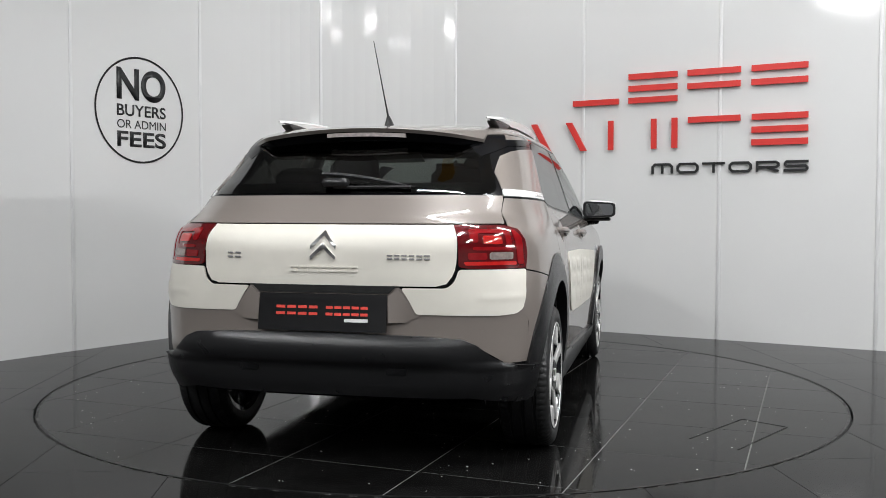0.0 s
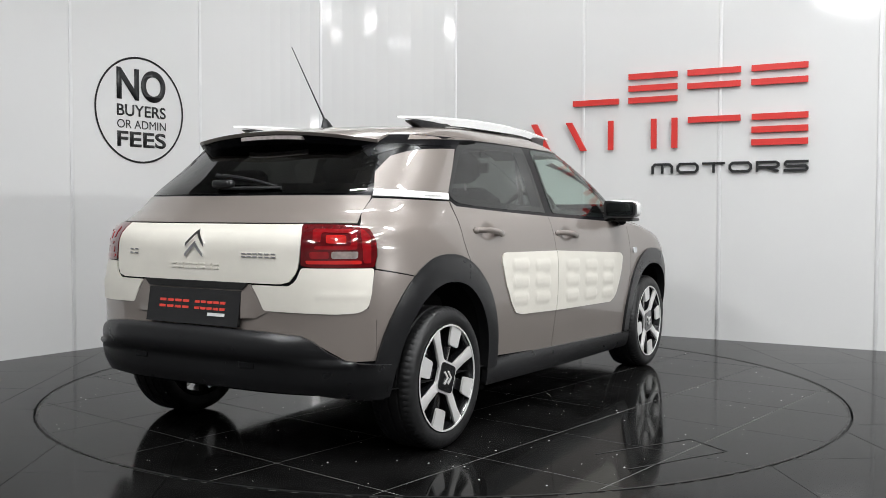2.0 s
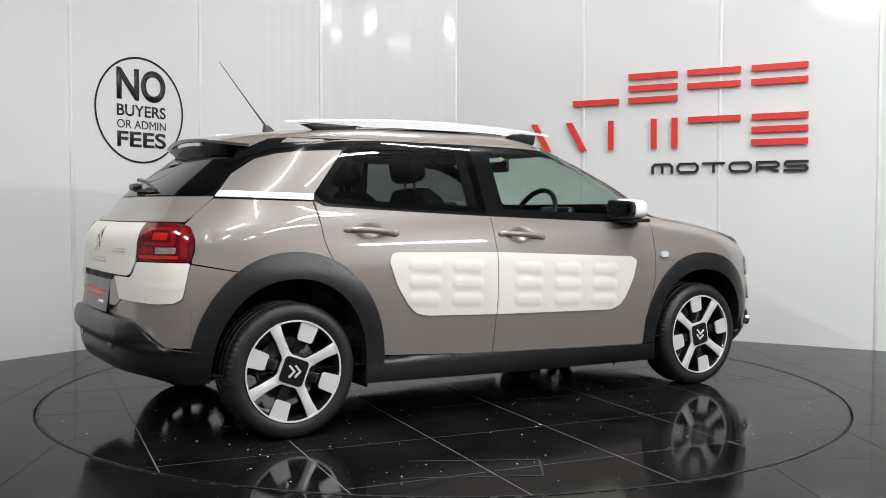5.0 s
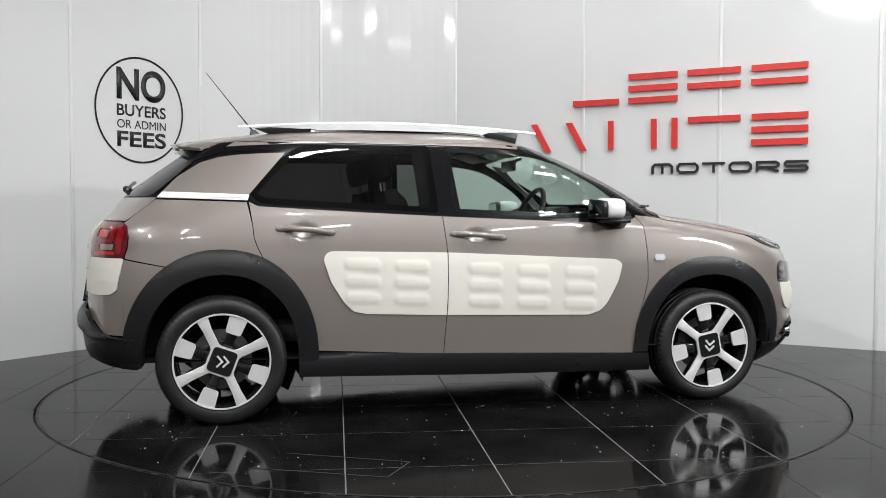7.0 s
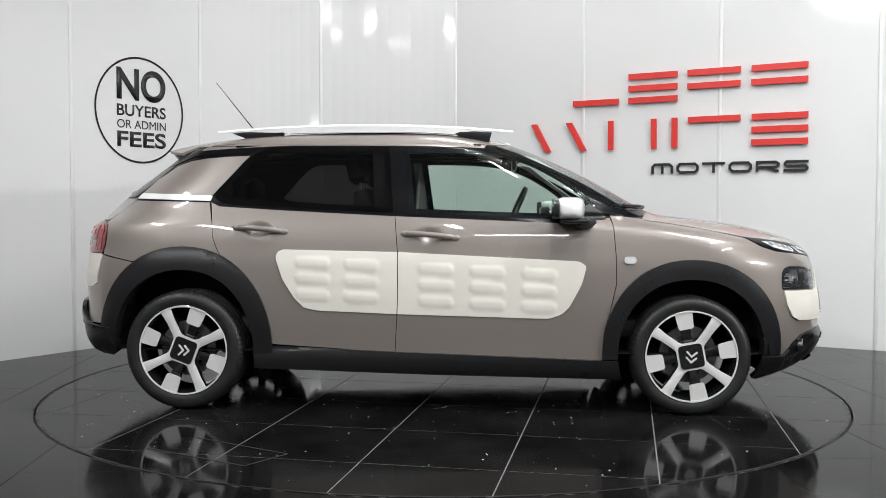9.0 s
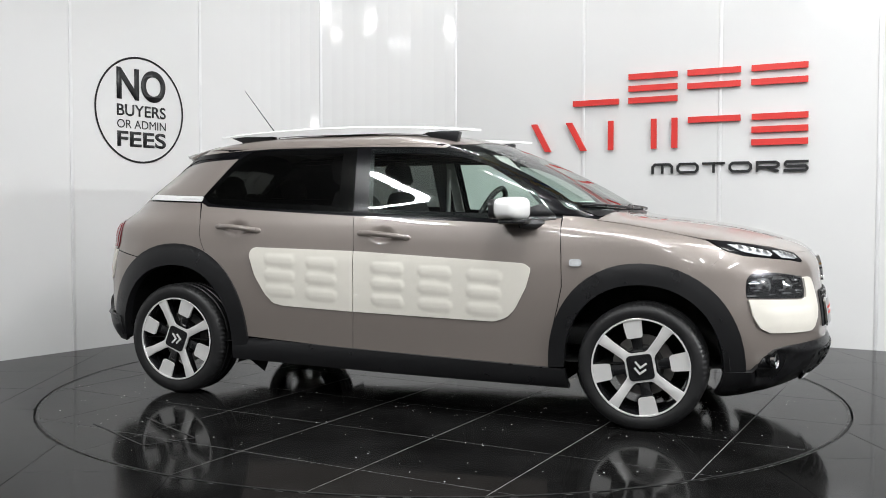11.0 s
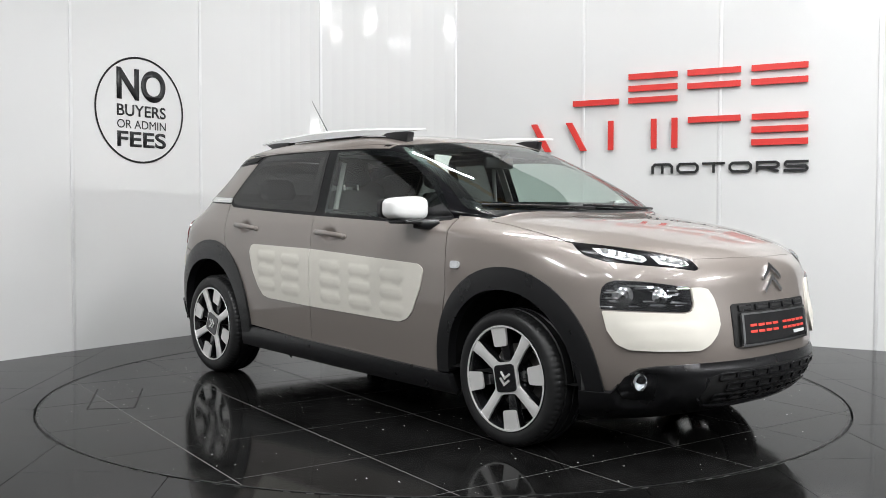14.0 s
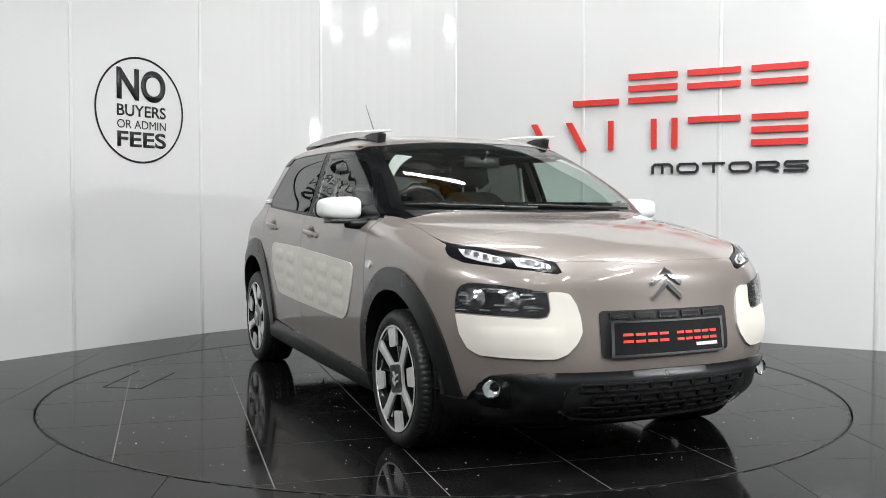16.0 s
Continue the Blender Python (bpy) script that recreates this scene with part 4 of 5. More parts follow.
def build_wheel(spokes, cap_turn, R):
    w = new("wheel")
    tread = [(0.228, -0.098), (0.239, -0.104), (0.265, -0.108), (R - 0.020, -0.103), (R - 0.008, -0.092), (R - 0.001, -0.078), (R, -0.070)]
    for y in (-0.05, 0.0, 0.05):
        tread += [(R, y - 0.008), (R - 0.007, y - 0.005), (R - 0.007, y + 0.005), (R, y + 0.008)]
    tread += [(R, 0.070), (R - 0.008, 0.092), (0.265, 0.108), (0.228, 0.098)]
    tb = lathe_bm(tread, 288, True)
    for v in tb.verts:
        r = math.hypot(v.co.x, v.co.z)
        k = round(math.atan2(v.co.z, v.co.x) / (2 * math.pi) * 288) % 4
        if r > R - 0.010 and abs(v.co.y) > 0.060 and k == 0:
            v.co.x *= (r - 0.0035) / r
            v.co.z *= (r - 0.0035) / r
    part("tyre", tb, RUBBER, w, "black rubber tyre")
    part("rim", lathe_bm([(0.224, -0.098), (0.228, -0.104), (0.222, -0.106), (0.216, -0.098), (0.205, -0.05), (0.20, 0.0), (0.20, 0.09), (0.224, 0.098)], 72), RIMBLACK, w, "gloss black wheel rim")
    part("rim_lip", lathe_bm([(0.2255, -0.1035), (0.2245, -0.1065), (0.2175, -0.1065), (0.2165, -0.1030)], 72), ALLOY, w, "machined alloy rim edge")
    part("brake_disc", lathe_bm([(0.001, -0.012), (0.145, -0.012), (0.145, 0.012), (0.001, 0.012)], 48), mat_disc, w, "steel brake disc")
    part("hub_barrel", lathe_bm([(0.001, -0.060), (0.09, -0.060), (0.10, -0.03), (0.10, 0.0)], 40), RIMBLACK, w)
    for k in range(4):
        a = radians(spokes + 90 * k)
        m = Matrix.Rotation(-a, 4, "Y")
        # long spoke: black web with a machined face
        pts = [(0.045, -0.034), (0.085, -0.021), (0.16, -0.021), (0.217, -0.027), (0.217, 0.027), (0.16, 0.021), (0.085, 0.021), (0.045, 0.034)]
        b = prism_bm(pts, 0.012, 0.002)
        bmesh.ops.translate(b, verts=b.verts, vec=(0, -0.086, 0))
        for v in b.verts:
            v.co.y -= 0.010 * max(0.0, (v.co.x - 0.1) / 0.12) - 0.004
        bmesh.ops.transform(b, matrix=m, verts=b.verts)
        part("spoke", b, ALLOY, w, "machined alloy spoke")
        b = prism_bm([(0.04, -0.026), (0.217, -0.020), (0.217, 0.020), (0.04, 0.026)], 0.04, 0.003)
        bmesh.ops.translate(b, verts=b.verts, vec=(0, -0.045, 0))
        bmesh.ops.transform(b, matrix=m, verts=b.verts)
        part("spoke_web", b, RIMBLACK, w)
        m = Matrix.Rotation(-(a + radians(45)), 4, "Y")
        b = prism_bm(rounded([(0.135, -0.036), (0.214, -0.043), (0.217, 0), (0.214, 0.043), (0.135, 0.036)], [0.012, 0.003, 0.02, 0.003, 0.012], 3), 0.010, 0.0)
        bmesh.ops.translate(b, verts=b.verts, vec=(0, -0.092, 0))
        bmesh.ops.transform(b, matrix=m, verts=b.verts)
        part("spoke_tab", b, ALLOY, w, "short machined alloy tab")
        b = prism_bm([(0.05, -0.02), (0.21, -0.03), (0.21, 0.03), (0.05, 0.02)], 0.03, 0.004)
        bmesh.ops.translate(b, verts=b.verts, vec=(0, -0.045, 0))
        bmesh.ops.transform(b, matrix=m, verts=b.verts)
        part("tab_web", b, RIMBLACK, w)
    m = Matrix.Rotation(-radians(spokes - 45), 4, "Y")
    sq = rounded([(-0.058, -0.058), (0.058, -0.058), (0.058, 0.058), (-0.058, 0.058)], 0.02, 4)
    b = prism_bm(sq, 0.02)
    bmesh.ops.translate(b, verts=b.verts, vec=(0, -0.080, 0))
    bmesh.ops.transform(b, matrix=m, verts=b.verts)
    cap = part("hub_cap", b, RIMBLACK, w, "black square hub cap", False)
    frame_sq = rounded([(-0.068, -0.068), (0.068, -0.068), (0.068, 0.068), (-0.068, 0.068)], 0.022, 4)
    b = prism_bm(frame_sq, 0.012)
    bmesh.ops.translate(b, verts=b.verts, vec=(0, -0.084, 0))
    bmesh.ops.transform(b, matrix=m, verts=b.verts)
    part("hub_frame", b, ALLOY, w, "machined alloy hub square", False)
    for dz in (-0.012, 0.016):
        b = join_bm(*[prism_bm(q, 0.004) for q in stroke([(-0.026, dz - 0.012), (0, dz + 0.012), (0.026, dz - 0.012)], 0.009)])
        bmesh.ops.translate(b, verts=b.verts, vec=(0, -0.1005, 0))
        bmesh.ops.transform(b, matrix=Matrix.Rotation(-radians(cap_turn), 4, "Y"), verts=b.verts)
        part("chevron", b, ALLOY, w, "silver chevron", False)
    for ob in w.children:
        if not ob.name.startswith(("tyre", "brake", "hub_barrel")):
            for v in ob.data.vertices:
                v.co.x *= 1.028
                v.co.z *= 1.028
    return w


mat_disc = mat("brake_steel", (0.25, 0.24, 0.23), 0.4, 0.9, 0, 0.15, 40)
for c, spokes, cap_turn in ((RW, 24, -95), (FW, 56, 175)):
    wheel = build_wheel(spokes, cap_turn, c[1] - 0.0005)
    wheel.parent = car
    wheel.matrix_basis = pose(c[0], -0.733, c[1])
    other = copy_thing(wheel, pose(c[0], 0.733, c[1], 0, 0, 180) @ pose(0, 0, 0, 0, 25, 0))
    other.parent = car

# ---------------------------------------------------------------- the car: lamps
SMOKED = mat("smoked_chrome", (0.07, 0.07, 0.075), 0.2, 0.9, 0, 0.2, 12)
LIT = mat("white_lamp_element", (0.78, 0.80, 0.82), 0.15, 0.4, 1.0, 0.15, 50)
for s in (-1, 1):
    def q(pts):
        p = [(s * a, b) for a, b in pts]
        return p if s > 0 else p[::-1]

    lamp = patch("tail_lamp", wrap_round(q([(33.6, 0.970), (45.8, 0.968), (49.4, 0.954), (50.7, 0.912), (50.7, 0.855), (50.0, 0.807), (43.8, 0.806), (36.0, 0.807), (33.5, 0.814)]), 0.010), "Q", DEEPRED, car, off=0.010, thick=0.02, step=0.02, label="dark red tail lamp lens")
    patch("lens_edge", wrap_round(q([(47.1, 0.953), (48.1, 0.948), (49.4, 0.925), (49.2, 0.822), (47.5, 0.822)]), 0.008), "Q", RED, lamp, off=0.0125, thick=0.004, step=0.015)
    patch("lens_base", wrap_round(q([(34.6, 0.834), (47.1, 0.834), (47.1, 0.819), (34.9, 0.820)]), 0.008), "Q", LITRED, lamp, off=0.0125, thick=0.004, step=0.015)
    patch("lens_hook", wrap_round(q([(36.3, 0.952), (46.2, 0.950), (46.2, 0.876), (36.7, 0.878), (36.7, 0.890), (44.8, 0.889), (44.8, 0.937), (38.2, 0.939), (38.2, 0.905), (36.3, 0.905)]), 0.012), "Q", RED, lamp, off=0.0125, thick=0.004, step=0.012, label="red light guide")
    patch("lens_core", wrap_round(q([(39.3, 0.930), (43.8, 0.929), (43.8, 0.899), (39.3, 0.900)]), 0.008), "Q", LITRED, lamp, off=0.0125, thick=0.004, step=0.012, label="bright red lamp element")
    patch("reversing_lens", wrap_round(q([(40.5, 0.870), (46.4, 0.870), (46.2, 0.842), (40.5, 0.842)]), 0.008), "Q", GREYLENS, lamp, off=0.0125, thick=0.004, step=0.012, label="smoky grey reversing lens")
    patch("fog_lens", wrap_round(q([(35.5, 0.868), (39.9, 0.868), (39.9, 0.842), (35.7, 0.842)]), 0.008), "Q", RED, lamp, off=0.0125, thick=0.004, step=0.012)

    # daytime lamp under the bonnet edge
    drl = patch("daytime_lamp", q([(56.6, 0.894), (48.7, 0.884), (40.7, 0.867), (33.6, 0.847), (27.0, 0.830), (26.3, 0.820), (25.4, 0.795), (26.5, 0.787), (32.1, 0.800), (39.8, 0.811), (48.4, 0.825), (52.3, 0.841), (54.5, 0.868)]), "P", BLACK, car, off=0.007, thick=0.015, step=0.015, label="black daytime lamp housing")
    for seg in ([(51.4, 0.872), (46.3, 0.865), (38.7, 0.841), (38.0, 0.826), (39.4, 0.817), (44.0, 0.827), (48.5, 0.843)], [(37.0, 0.842), (32.2, 0.836), (28.3, 0.820), (27.7, 0.806), (29.8, 0.801), (35.3, 0.810)]):
        guide = patch("light_guide", wrap_round(q(seg), 0.004), "P", LIT, drl, off=0.0095, thick=0.004, step=0.012, label="bright clear light guide")
        u0, u1 = max(p[0] for p in seg) - 2.0, min(p[0] for p in seg) + 1.2
        z0, z1 = seg[0][1] - 0.010, sum(p[1] for p in seg if p[0] < u1 + 1.5) / max(1, sum(1 for p in seg if p[0] < u1 + 1.5))
        for k in range(4):
            u = u0 + (u1 - u0) * (k + 0.5) / 4
            z = z0 + (z1 - z0) * (k + 0.5) / 4
            patch("lamp_element", wrap_round(q([(u + 1.0, z + 0.010), (u - 0.8, z + 0.007), (u - 1.0, z - 0.007), (u + 0.5, z - 0.006)]), 0.002), "P", LAMPSILVER, drl, off=0.0125, thick=0.004, step=0.012, height=lambda a, b, u=u: 0.003 * math.cos((abs(a) - u) * 1.4))
    # headlamp
    HL = wrap_round(q([(49.4, 0.674), (49.0, 0.719), (47.9, 0.741), (45.9, 0.751), (39.4, 0.746), (33.2, 0.733), (28.7, 0.719), (28.2, 0.653), (28.9, 0.628), (30.4, 0.622), (36.7, 0.627), (42.9, 0.631), (49.2, 0.635)]), 0.006)
    head = patch("headlamp", HL, "P", SMOKED, car, off=0.007, thick=0.015, step=0.02, label="dark clear-lensed headlamp")
    for cu, cz, rr in ((44.3, 0.692, 0.042), (36.0, 0.685, 0.032)):
        h, n = shoot("P", s * cu, cz)
        for nm, r0, r1, d, mt in (("reflector", rr * 0.55, rr, 0.010, LAMPSILVER), ("projector", 0.0, rr * 0.5, 0.014, CHROME)):
            b = lathe_bm([(max(r0, 0.0008), -d - 0.003), ((r0 + r1) / 2, -d), (r1, -d + 0.002), (r1, 0.0)], 28)
            bmesh.ops.transform(b, matrix=Matrix.Translation(h) @ n.to_track_quat("-Y", "Z").to_matrix().to_4x4(), verts=b.verts)
            part(nm, b, mt, head, "silver lamp reflector" if nm == "reflector" else "")
    random.seed(7)
    for k in range(46):
        u, z = random.uniform(30, 48), random.uniform(0.642, 0.730)
        if min(math.hypot((u - 44.3) / 57, z - 0.692), math.hypot((u - 36.0) / 57, z - 0.685)) < 0.03:
            continue
        w, hgt = random.uniform(0.5, 2.0), random.uniform(0.0012, 0.0042)
        patch("reflector_facet", q([(u + w, z - hgt), (u + w, z + hgt), (u - w, z + hgt * 0.6), (u - w, z - hgt)]), "P", LAMPSILVER, head, off=0.0105, thick=0.006, step=0.012, height=lambda a, b, u=s * u, z=z, k1=random.uniform(-1, 1), k2=random.uniform(-1, 1): (a - u) / 57 * k1 * 0.25 + (b - z) * k2 * 0.4)
    patch("lamp_lens", HL, "P", LENS, head, off=0.016, thick=0.003, step=0.02, label="clear lens").visible_shadow = False
    FP = q([(48.9, 0.630), (42.9, 0.626), (36.7, 0.622), (30.2, 0.617), (28.5, 0.624), (27.9, 0.651), (28.4, 0.720), (26.0, 0.721), (23.9, 0.713), (22.4, 0.674), (21.5, 0.621), (21.2, 0.568), (22.3, 0.526), (24.4, 0.488), (26.7, 0.470), (29.6, 0.469), (36.6, 0.471), (42.8, 0.476), (45.7, 0.499), (47.8, 0.555)])
    patch("front_corner_pad", wrap_round(FP, 0.008), "P", CREAM, car, off=0.015, thick=0.015, step=0.016, label="cream front corner pad",
          height=lambda a, b: 0.004 * max(0.0, min(1.0, 3 - abs(abs(a) - 35) / 3.5)) * max(0.0, min(1.0, 2.0 - abs(b - 0.535) / 0.03)))
    # Flat black patch puts the darkness of the fog lamp hollow into colour.
    patch("fog_dark_patch", q([(45.3, 0.316), (43.6, 0.364), (40.4, 0.392), (30.8, 0.360), (33.6, 0.310), (36.8, 0.268), (41.2, 0.266), (43.6, 0.272)]), "P", RIMBLACK, car, off=0.0085, thick=0.003, step=0.018)
    # fog lamp
    h, n = shoot("P", s * 41.6, 0.344)
    fog = new("fog_lamp")
    fog.parent = car
    m = Matrix.Translation(h + Vector((0.025, 0, 0))) @ Vector((1, s * 0.25, 0)).to_track_quat("-Y", "Z").to_matrix().to_4x4()
    for nm, prof, mt, lb in (("bezel", [(0.030, 0.01), (0.037, -0.012), (0.033, -0.015), (0.030, -0.008)], CHROME, "chrome ring"), ("reflector", [(0.001, 0.012), (0.018, 0.004), (0.030, -0.006)], LIT, ""), ("lens", [(0.001, -0.014), (0.018, -0.012), (0.031, -0.008)], LENS, "clear lens")):
        b = lathe_bm(prof, 28)
        bmesh.ops.transform(b, matrix=m, verts=b.verts)
        part(nm, b, mt, fog, lb)
    # rear reflector
    patch("rear_reflector", rounded(q([(17.2, 0.432), (22.0, 0.432), (22.0, 0.402), (17.2, 0.402)]), 0.3, 3), "Q", SMOKED, car, off=0.031, thick=0.01, step=0.015, label="small dark oval reflector")
    patch("side_repeater", rounded([(0.955, 0.802), (1.015, 0.802), (1.015, 0.768), (0.955, 0.768)], 0.017, 4), "R" if s < 0 else "L", LIT, car, off=0.012, thick=0.01, step=0.012, label="oval clear side repeater")

# ---------------------------------------------------------------- the car: front grille and plate
grille = patch("grille", wrap_round([(-17.4, 0.648), (17.6, 0.648), (17.2, 0.474), (-17.0, 0.471)], 0.02), "P", DARK, car, off=0.010, thick=0.012, step=0.02, label="black upper grille")
for k in range(5):
    a = -15.2 + k * 6.2
    patch("grille_cell", rounded([(a, 0.640), (a + 5.2, 0.640), (a + 5.2, 0.616), (a, 0.616)], 0.012, 2), "P", CLAD, grille, off=0.018, thick=0.01, step=0.014)
    # No hole is cut: its dark depth is a darker patch laid on top.
    patch("grille_dark_patch", [(a + 0.5, 0.634), (a + 4.7, 0.634), (a + 4.7, 0.622), (a + 0.5, 0.622)], "P", DARK, grille, off=0.0195, thick=0.004, step=0.014)
plate = patch("front_plate", [(-14.6, 0.600), (14.3, 0.600), (14.1, 0.480), (-14.6, 0.478)], "P", PLATE, car, off=0.026, thick=0.016, step=0.02, label="black dealer plate with red print")
for pts in ([(-15.2, 0.606), (14.9, 0.606), (14.9, 0.599), (-15.2, 0.599)], [(-15.2, 0.481), (14.7, 0.483), (14.7, 0.474), (-15.2, 0.472)], [(-15.2, 0.606), (-14.5, 0.606), (-14.5, 0.473), (-15.2, 0.473)], [(14.2, 0.606), (14.9, 0.606), (14.7, 0.475), (14.0, 0.475)]):
    patch("plate_frame", pts, "P", CHROME, plate, off=0.028, thick=0.01, step=0.02, label="chrome plate frame")


def plate_bars(parent, mode, sign, off, top, height=None):
    """Plain bars where the plate carries print: a row in red and a short one in white."""
    for u0, u1, z0, z1, m in [(-12.5 + k * 3.0, -12.5 + k * 3.0 + 2.4, top - 0.036, top, PLATERED) for k in range(4)] + [(1.2 + k * 2.35, 1.2 + k * 2.35 + 1.9, top - 0.036, top, PLATERED) for k in range(5)] + [(6.4, 12.6, top - 0.060, top - 0.047, WHITE)]:
        pts = [(sign * u0, z1), (sign * u1, z1), (sign * u1, z0), (sign * u0, z0)]
        hh = (z1 - z0) / 3.4
        rows = [(z1, z1 - hh), (z0 + hh, z0)] if m is PLATERED else [(z1, z0)]
        for a, b in rows:
            pts = [(sign * u0, a), (sign * u1, a), (sign * u1, b), (sign * u0, b)]
            patch("print_bar", pts if sign > 0 else pts[::-1], mode, m, parent, off=off, thick=0.0015, step=0.02, height=height)


plate_bars(plate, "P", 1, 0.0275, 0.560)
for k, (apex, end, w) in enumerate(((0.803, 0.752, 4.2), (0.760, 0.697, 4.1))):
    for s in (-1, 1):
        pts = [(0.0, apex), (s * w, end), (s * (w - 0.2), end - 0.015), (0.0, apex - 0.021)]
        patch("emblem", pts if s < 0 else pts[::-1], "P", CHROME, car, off=0.016, thick=0.012, step=0.012, label="chrome chevron emblem")
mesh_low = patch("lower_grille", rounded([(-25.5, 0.288), (-23.9, 0.362), (-21.4, 0.380), (0, 0.389), (21.4, 0.380), (23.9, 0.362), (25.5, 0.288), (23.2, 0.262), (17, 0.253), (-17, 0.253), (-23.2, 0.262)], 0.3, 3), "P", DARK, car, off=0.027, thick=0.01, step=0.02, label="black lower grille")
patch("grille_lip", [(-25.8, 0.286), (-23.4, 0.258), (-17, 0.248), (17, 0.248), (23.4, 0.258), (25.8, 0.286), (26.4, 0.284), (23.8, 0.251), (17.2, 0.240), (-17.2, 0.240), (-23.8, 0.251), (-26.4, 0.284)], "P", RIMBLACK, mesh_low, off=0.040, thick=0.016, step=0.014, label="glossy black lip under the grille")
for r in range(3):
    for k in range(8):
        a = -21.5 + k * 5.5 + (2.7 if r % 2 else 0)
        z = 0.366 - r * 0.040
        if a + 4.8 > 23:
            continue
        for pts in ([(a, z + 0.013), (a + 4.8, z + 0.013), (a + 4.8, z + 0.008), (a, z + 0.008)], [(a, z - 0.010), (a + 4.8, z - 0.010), (a + 4.8, z - 0.015), (a, z - 0.015)], [(a - 0.3, z + 0.010), (a + 0.25, z + 0.013), (a + 0.25, z - 0.015), (a - 0.3, z - 0.012)], [(a + 4.6, z + 0.013), (a + 5.1, z + 0.010), (a + 5.1, z - 0.012), (a + 4.6, z - 0.015)]):
            patch("grille_bar", pts, "P", CLAD, mesh_low, off=0.034, thick=0.008, step=0.03)

# ---------------------------------------------------------------- the car: tailgate details
def plate_tilt(a, b):
    """The rear plate leans back towards its top."""
    return 0.026 * (0.706 - b) / 0.143


rplate = patch("rear_plate", [(-17.2, 0.706), (17.2, 0.706), (17.2, 0.563), (-17.2, 0.563)], "Q", PLATE, car, off=0.009, thick=0.016, step=0.02, label="glossy dealer plate with red print", height=plate_tilt)
plate_bars(rplate, "Q", -1, 0.0105, 0.660, plate_tilt)
# Recess not cut: its dark top is put into this raised strip's colour.
patch("recess_top_strip", [(-19.5, 0.741), (19.5, 0.741), (17.5, 0.712), (-17.5, 0.712)], "Q", DARK, car, off=0.010, thick=0.012, step=0.02, label="dark strip painted for the top of the plate recess")
for s in (-1, 1):
    pts = [(s * 19.8, 0.728), (s * 25.0, 0.628), (s * 21.5, 0.600), (s * 17.5, 0.600), (s * 17.3, 0.70)]
    patch("plate_surround", pts if s > 0 else pts[::-1], "Q", PAINT, car, off=0.007, thick=0.006, step=0.02, height=lambda a, b: 0.014 * max(0, (22 - abs(a)) / 5) * max(0, (0.73 - b) / 0.12))
for apex, end, w in ((0.944, 0.890, 3.7), (0.900, 0.850, 3.6)):
    for s in (-1, 1):
        pts = [(0.0, apex), (s * w, end), (s * (w - 0.2), end - 0.012), (0.0, apex - 0.018)]
        patch("emblem", pts if s < 0 else pts[::-1], "Q", CHROME, car, off=0.016, thick=0.012, step=0.012, label="chrome chevron emblem")
for u0, n, z0, z1, step_u, m in ((-9.5, 7, 0.791, 0.814, 2.75, CREAM), (-27.2, 6, 0.843, 0.860, 1.75, CHROME), (22.8, 2, 0.843, 0.865, 2.1, CHROME)):
    for k in range(n):
        a = u0 + k * step_u
        for zz0, zz1 in ((z0, z0 + (z1 - z0) * 0.28), (z1 - (z1 - z0) * 0.28, z1)):
            patch("badge_bar", [(a, zz1), (a + step_u * 0.72, zz1), (a + step_u * 0.72, zz0), (a, zz0)], "Q", m, car, off=0.012, thick=0.006, step=0.03)
for s in "RL":
    for k in range(6):
        a = -1.345 + k * 0.026
        patch("badge_bar", [(a, 1.1), (a + 0.019, 1.0995), (a + 0.019, 1.093), (a, 1.0935)], s, ALLOY, car, off=0.0085, thick=0.003, step=0.02)

# spoiler over the rear window
sp_top, sp_bot, NYS, NXS = [], [], 30, 10
for i in range(NYS + 1):
    y = -0.53 + 1.06 * i / NYS
    lipx = -1.548 + 0.26 * y * y + 0.9 * max(0, abs(y) - 0.44)
    lipz = 1.386 - 0.155 * y * y
    fx = -1.20
    hit, _ = shoot("T", fx, y)
    rowt, rowb = [], []
    for k in range(NXS + 1):
        t = k / NXS
        x = fx + (lipx - fx) * t
        g, _ = shoot("T", x, y)
        z_in = hit.z + 0.005
        z = z_in + (lipz - z_in) * (0.55 * t + 0.45 * t * t)
        if g is not None and g.z + 0.0045 > z:
            z = g.z + 0.0045
        rowt.append((x, y, z))
        rowb.append((x + (0.012 if k == NXS else 0), y, z - 0.014))
    sp_top.append(rowt)
    sp_bot.append(rowb)


def sheet(rows_a, rows_b):
    """A closed slab between two equal grids of points."""
    ni, nk = len(rows_a), len(rows_a[0])
    vs = [p for r in rows_a for p in r] + [p for r in rows_b for p in r]
    o = ni * nk
    fs = []
    for i in range(ni - 1):
        for k in range(nk - 1):
            a = i * nk + k
            fs.append((a, a + nk, a + nk + 1, a + 1))
            fs.append((o + a, o + a + 1, o + a + nk + 1, o + a + nk))
    for i in range(ni - 1):
        for k in (0, nk - 1):
            a = i * nk + k
            fs.append((a, a + nk, o + a + nk, o + a) if k else (a, o + a, o + a + nk, a + nk))
    for k in range(nk - 1):
        for i in (0, ni - 1):
            a = i * nk + k
            fs.append((a, a + 1, o + a + 1, o + a))
    bm = bmesh.new()
    v = [bm.verts.new(p) for p in vs]
    for f in fs:
        bm.faces.new([v[j] for j in f])
    bmesh.ops.recalc_face_normals(bm, faces=bm.faces)
    return bm


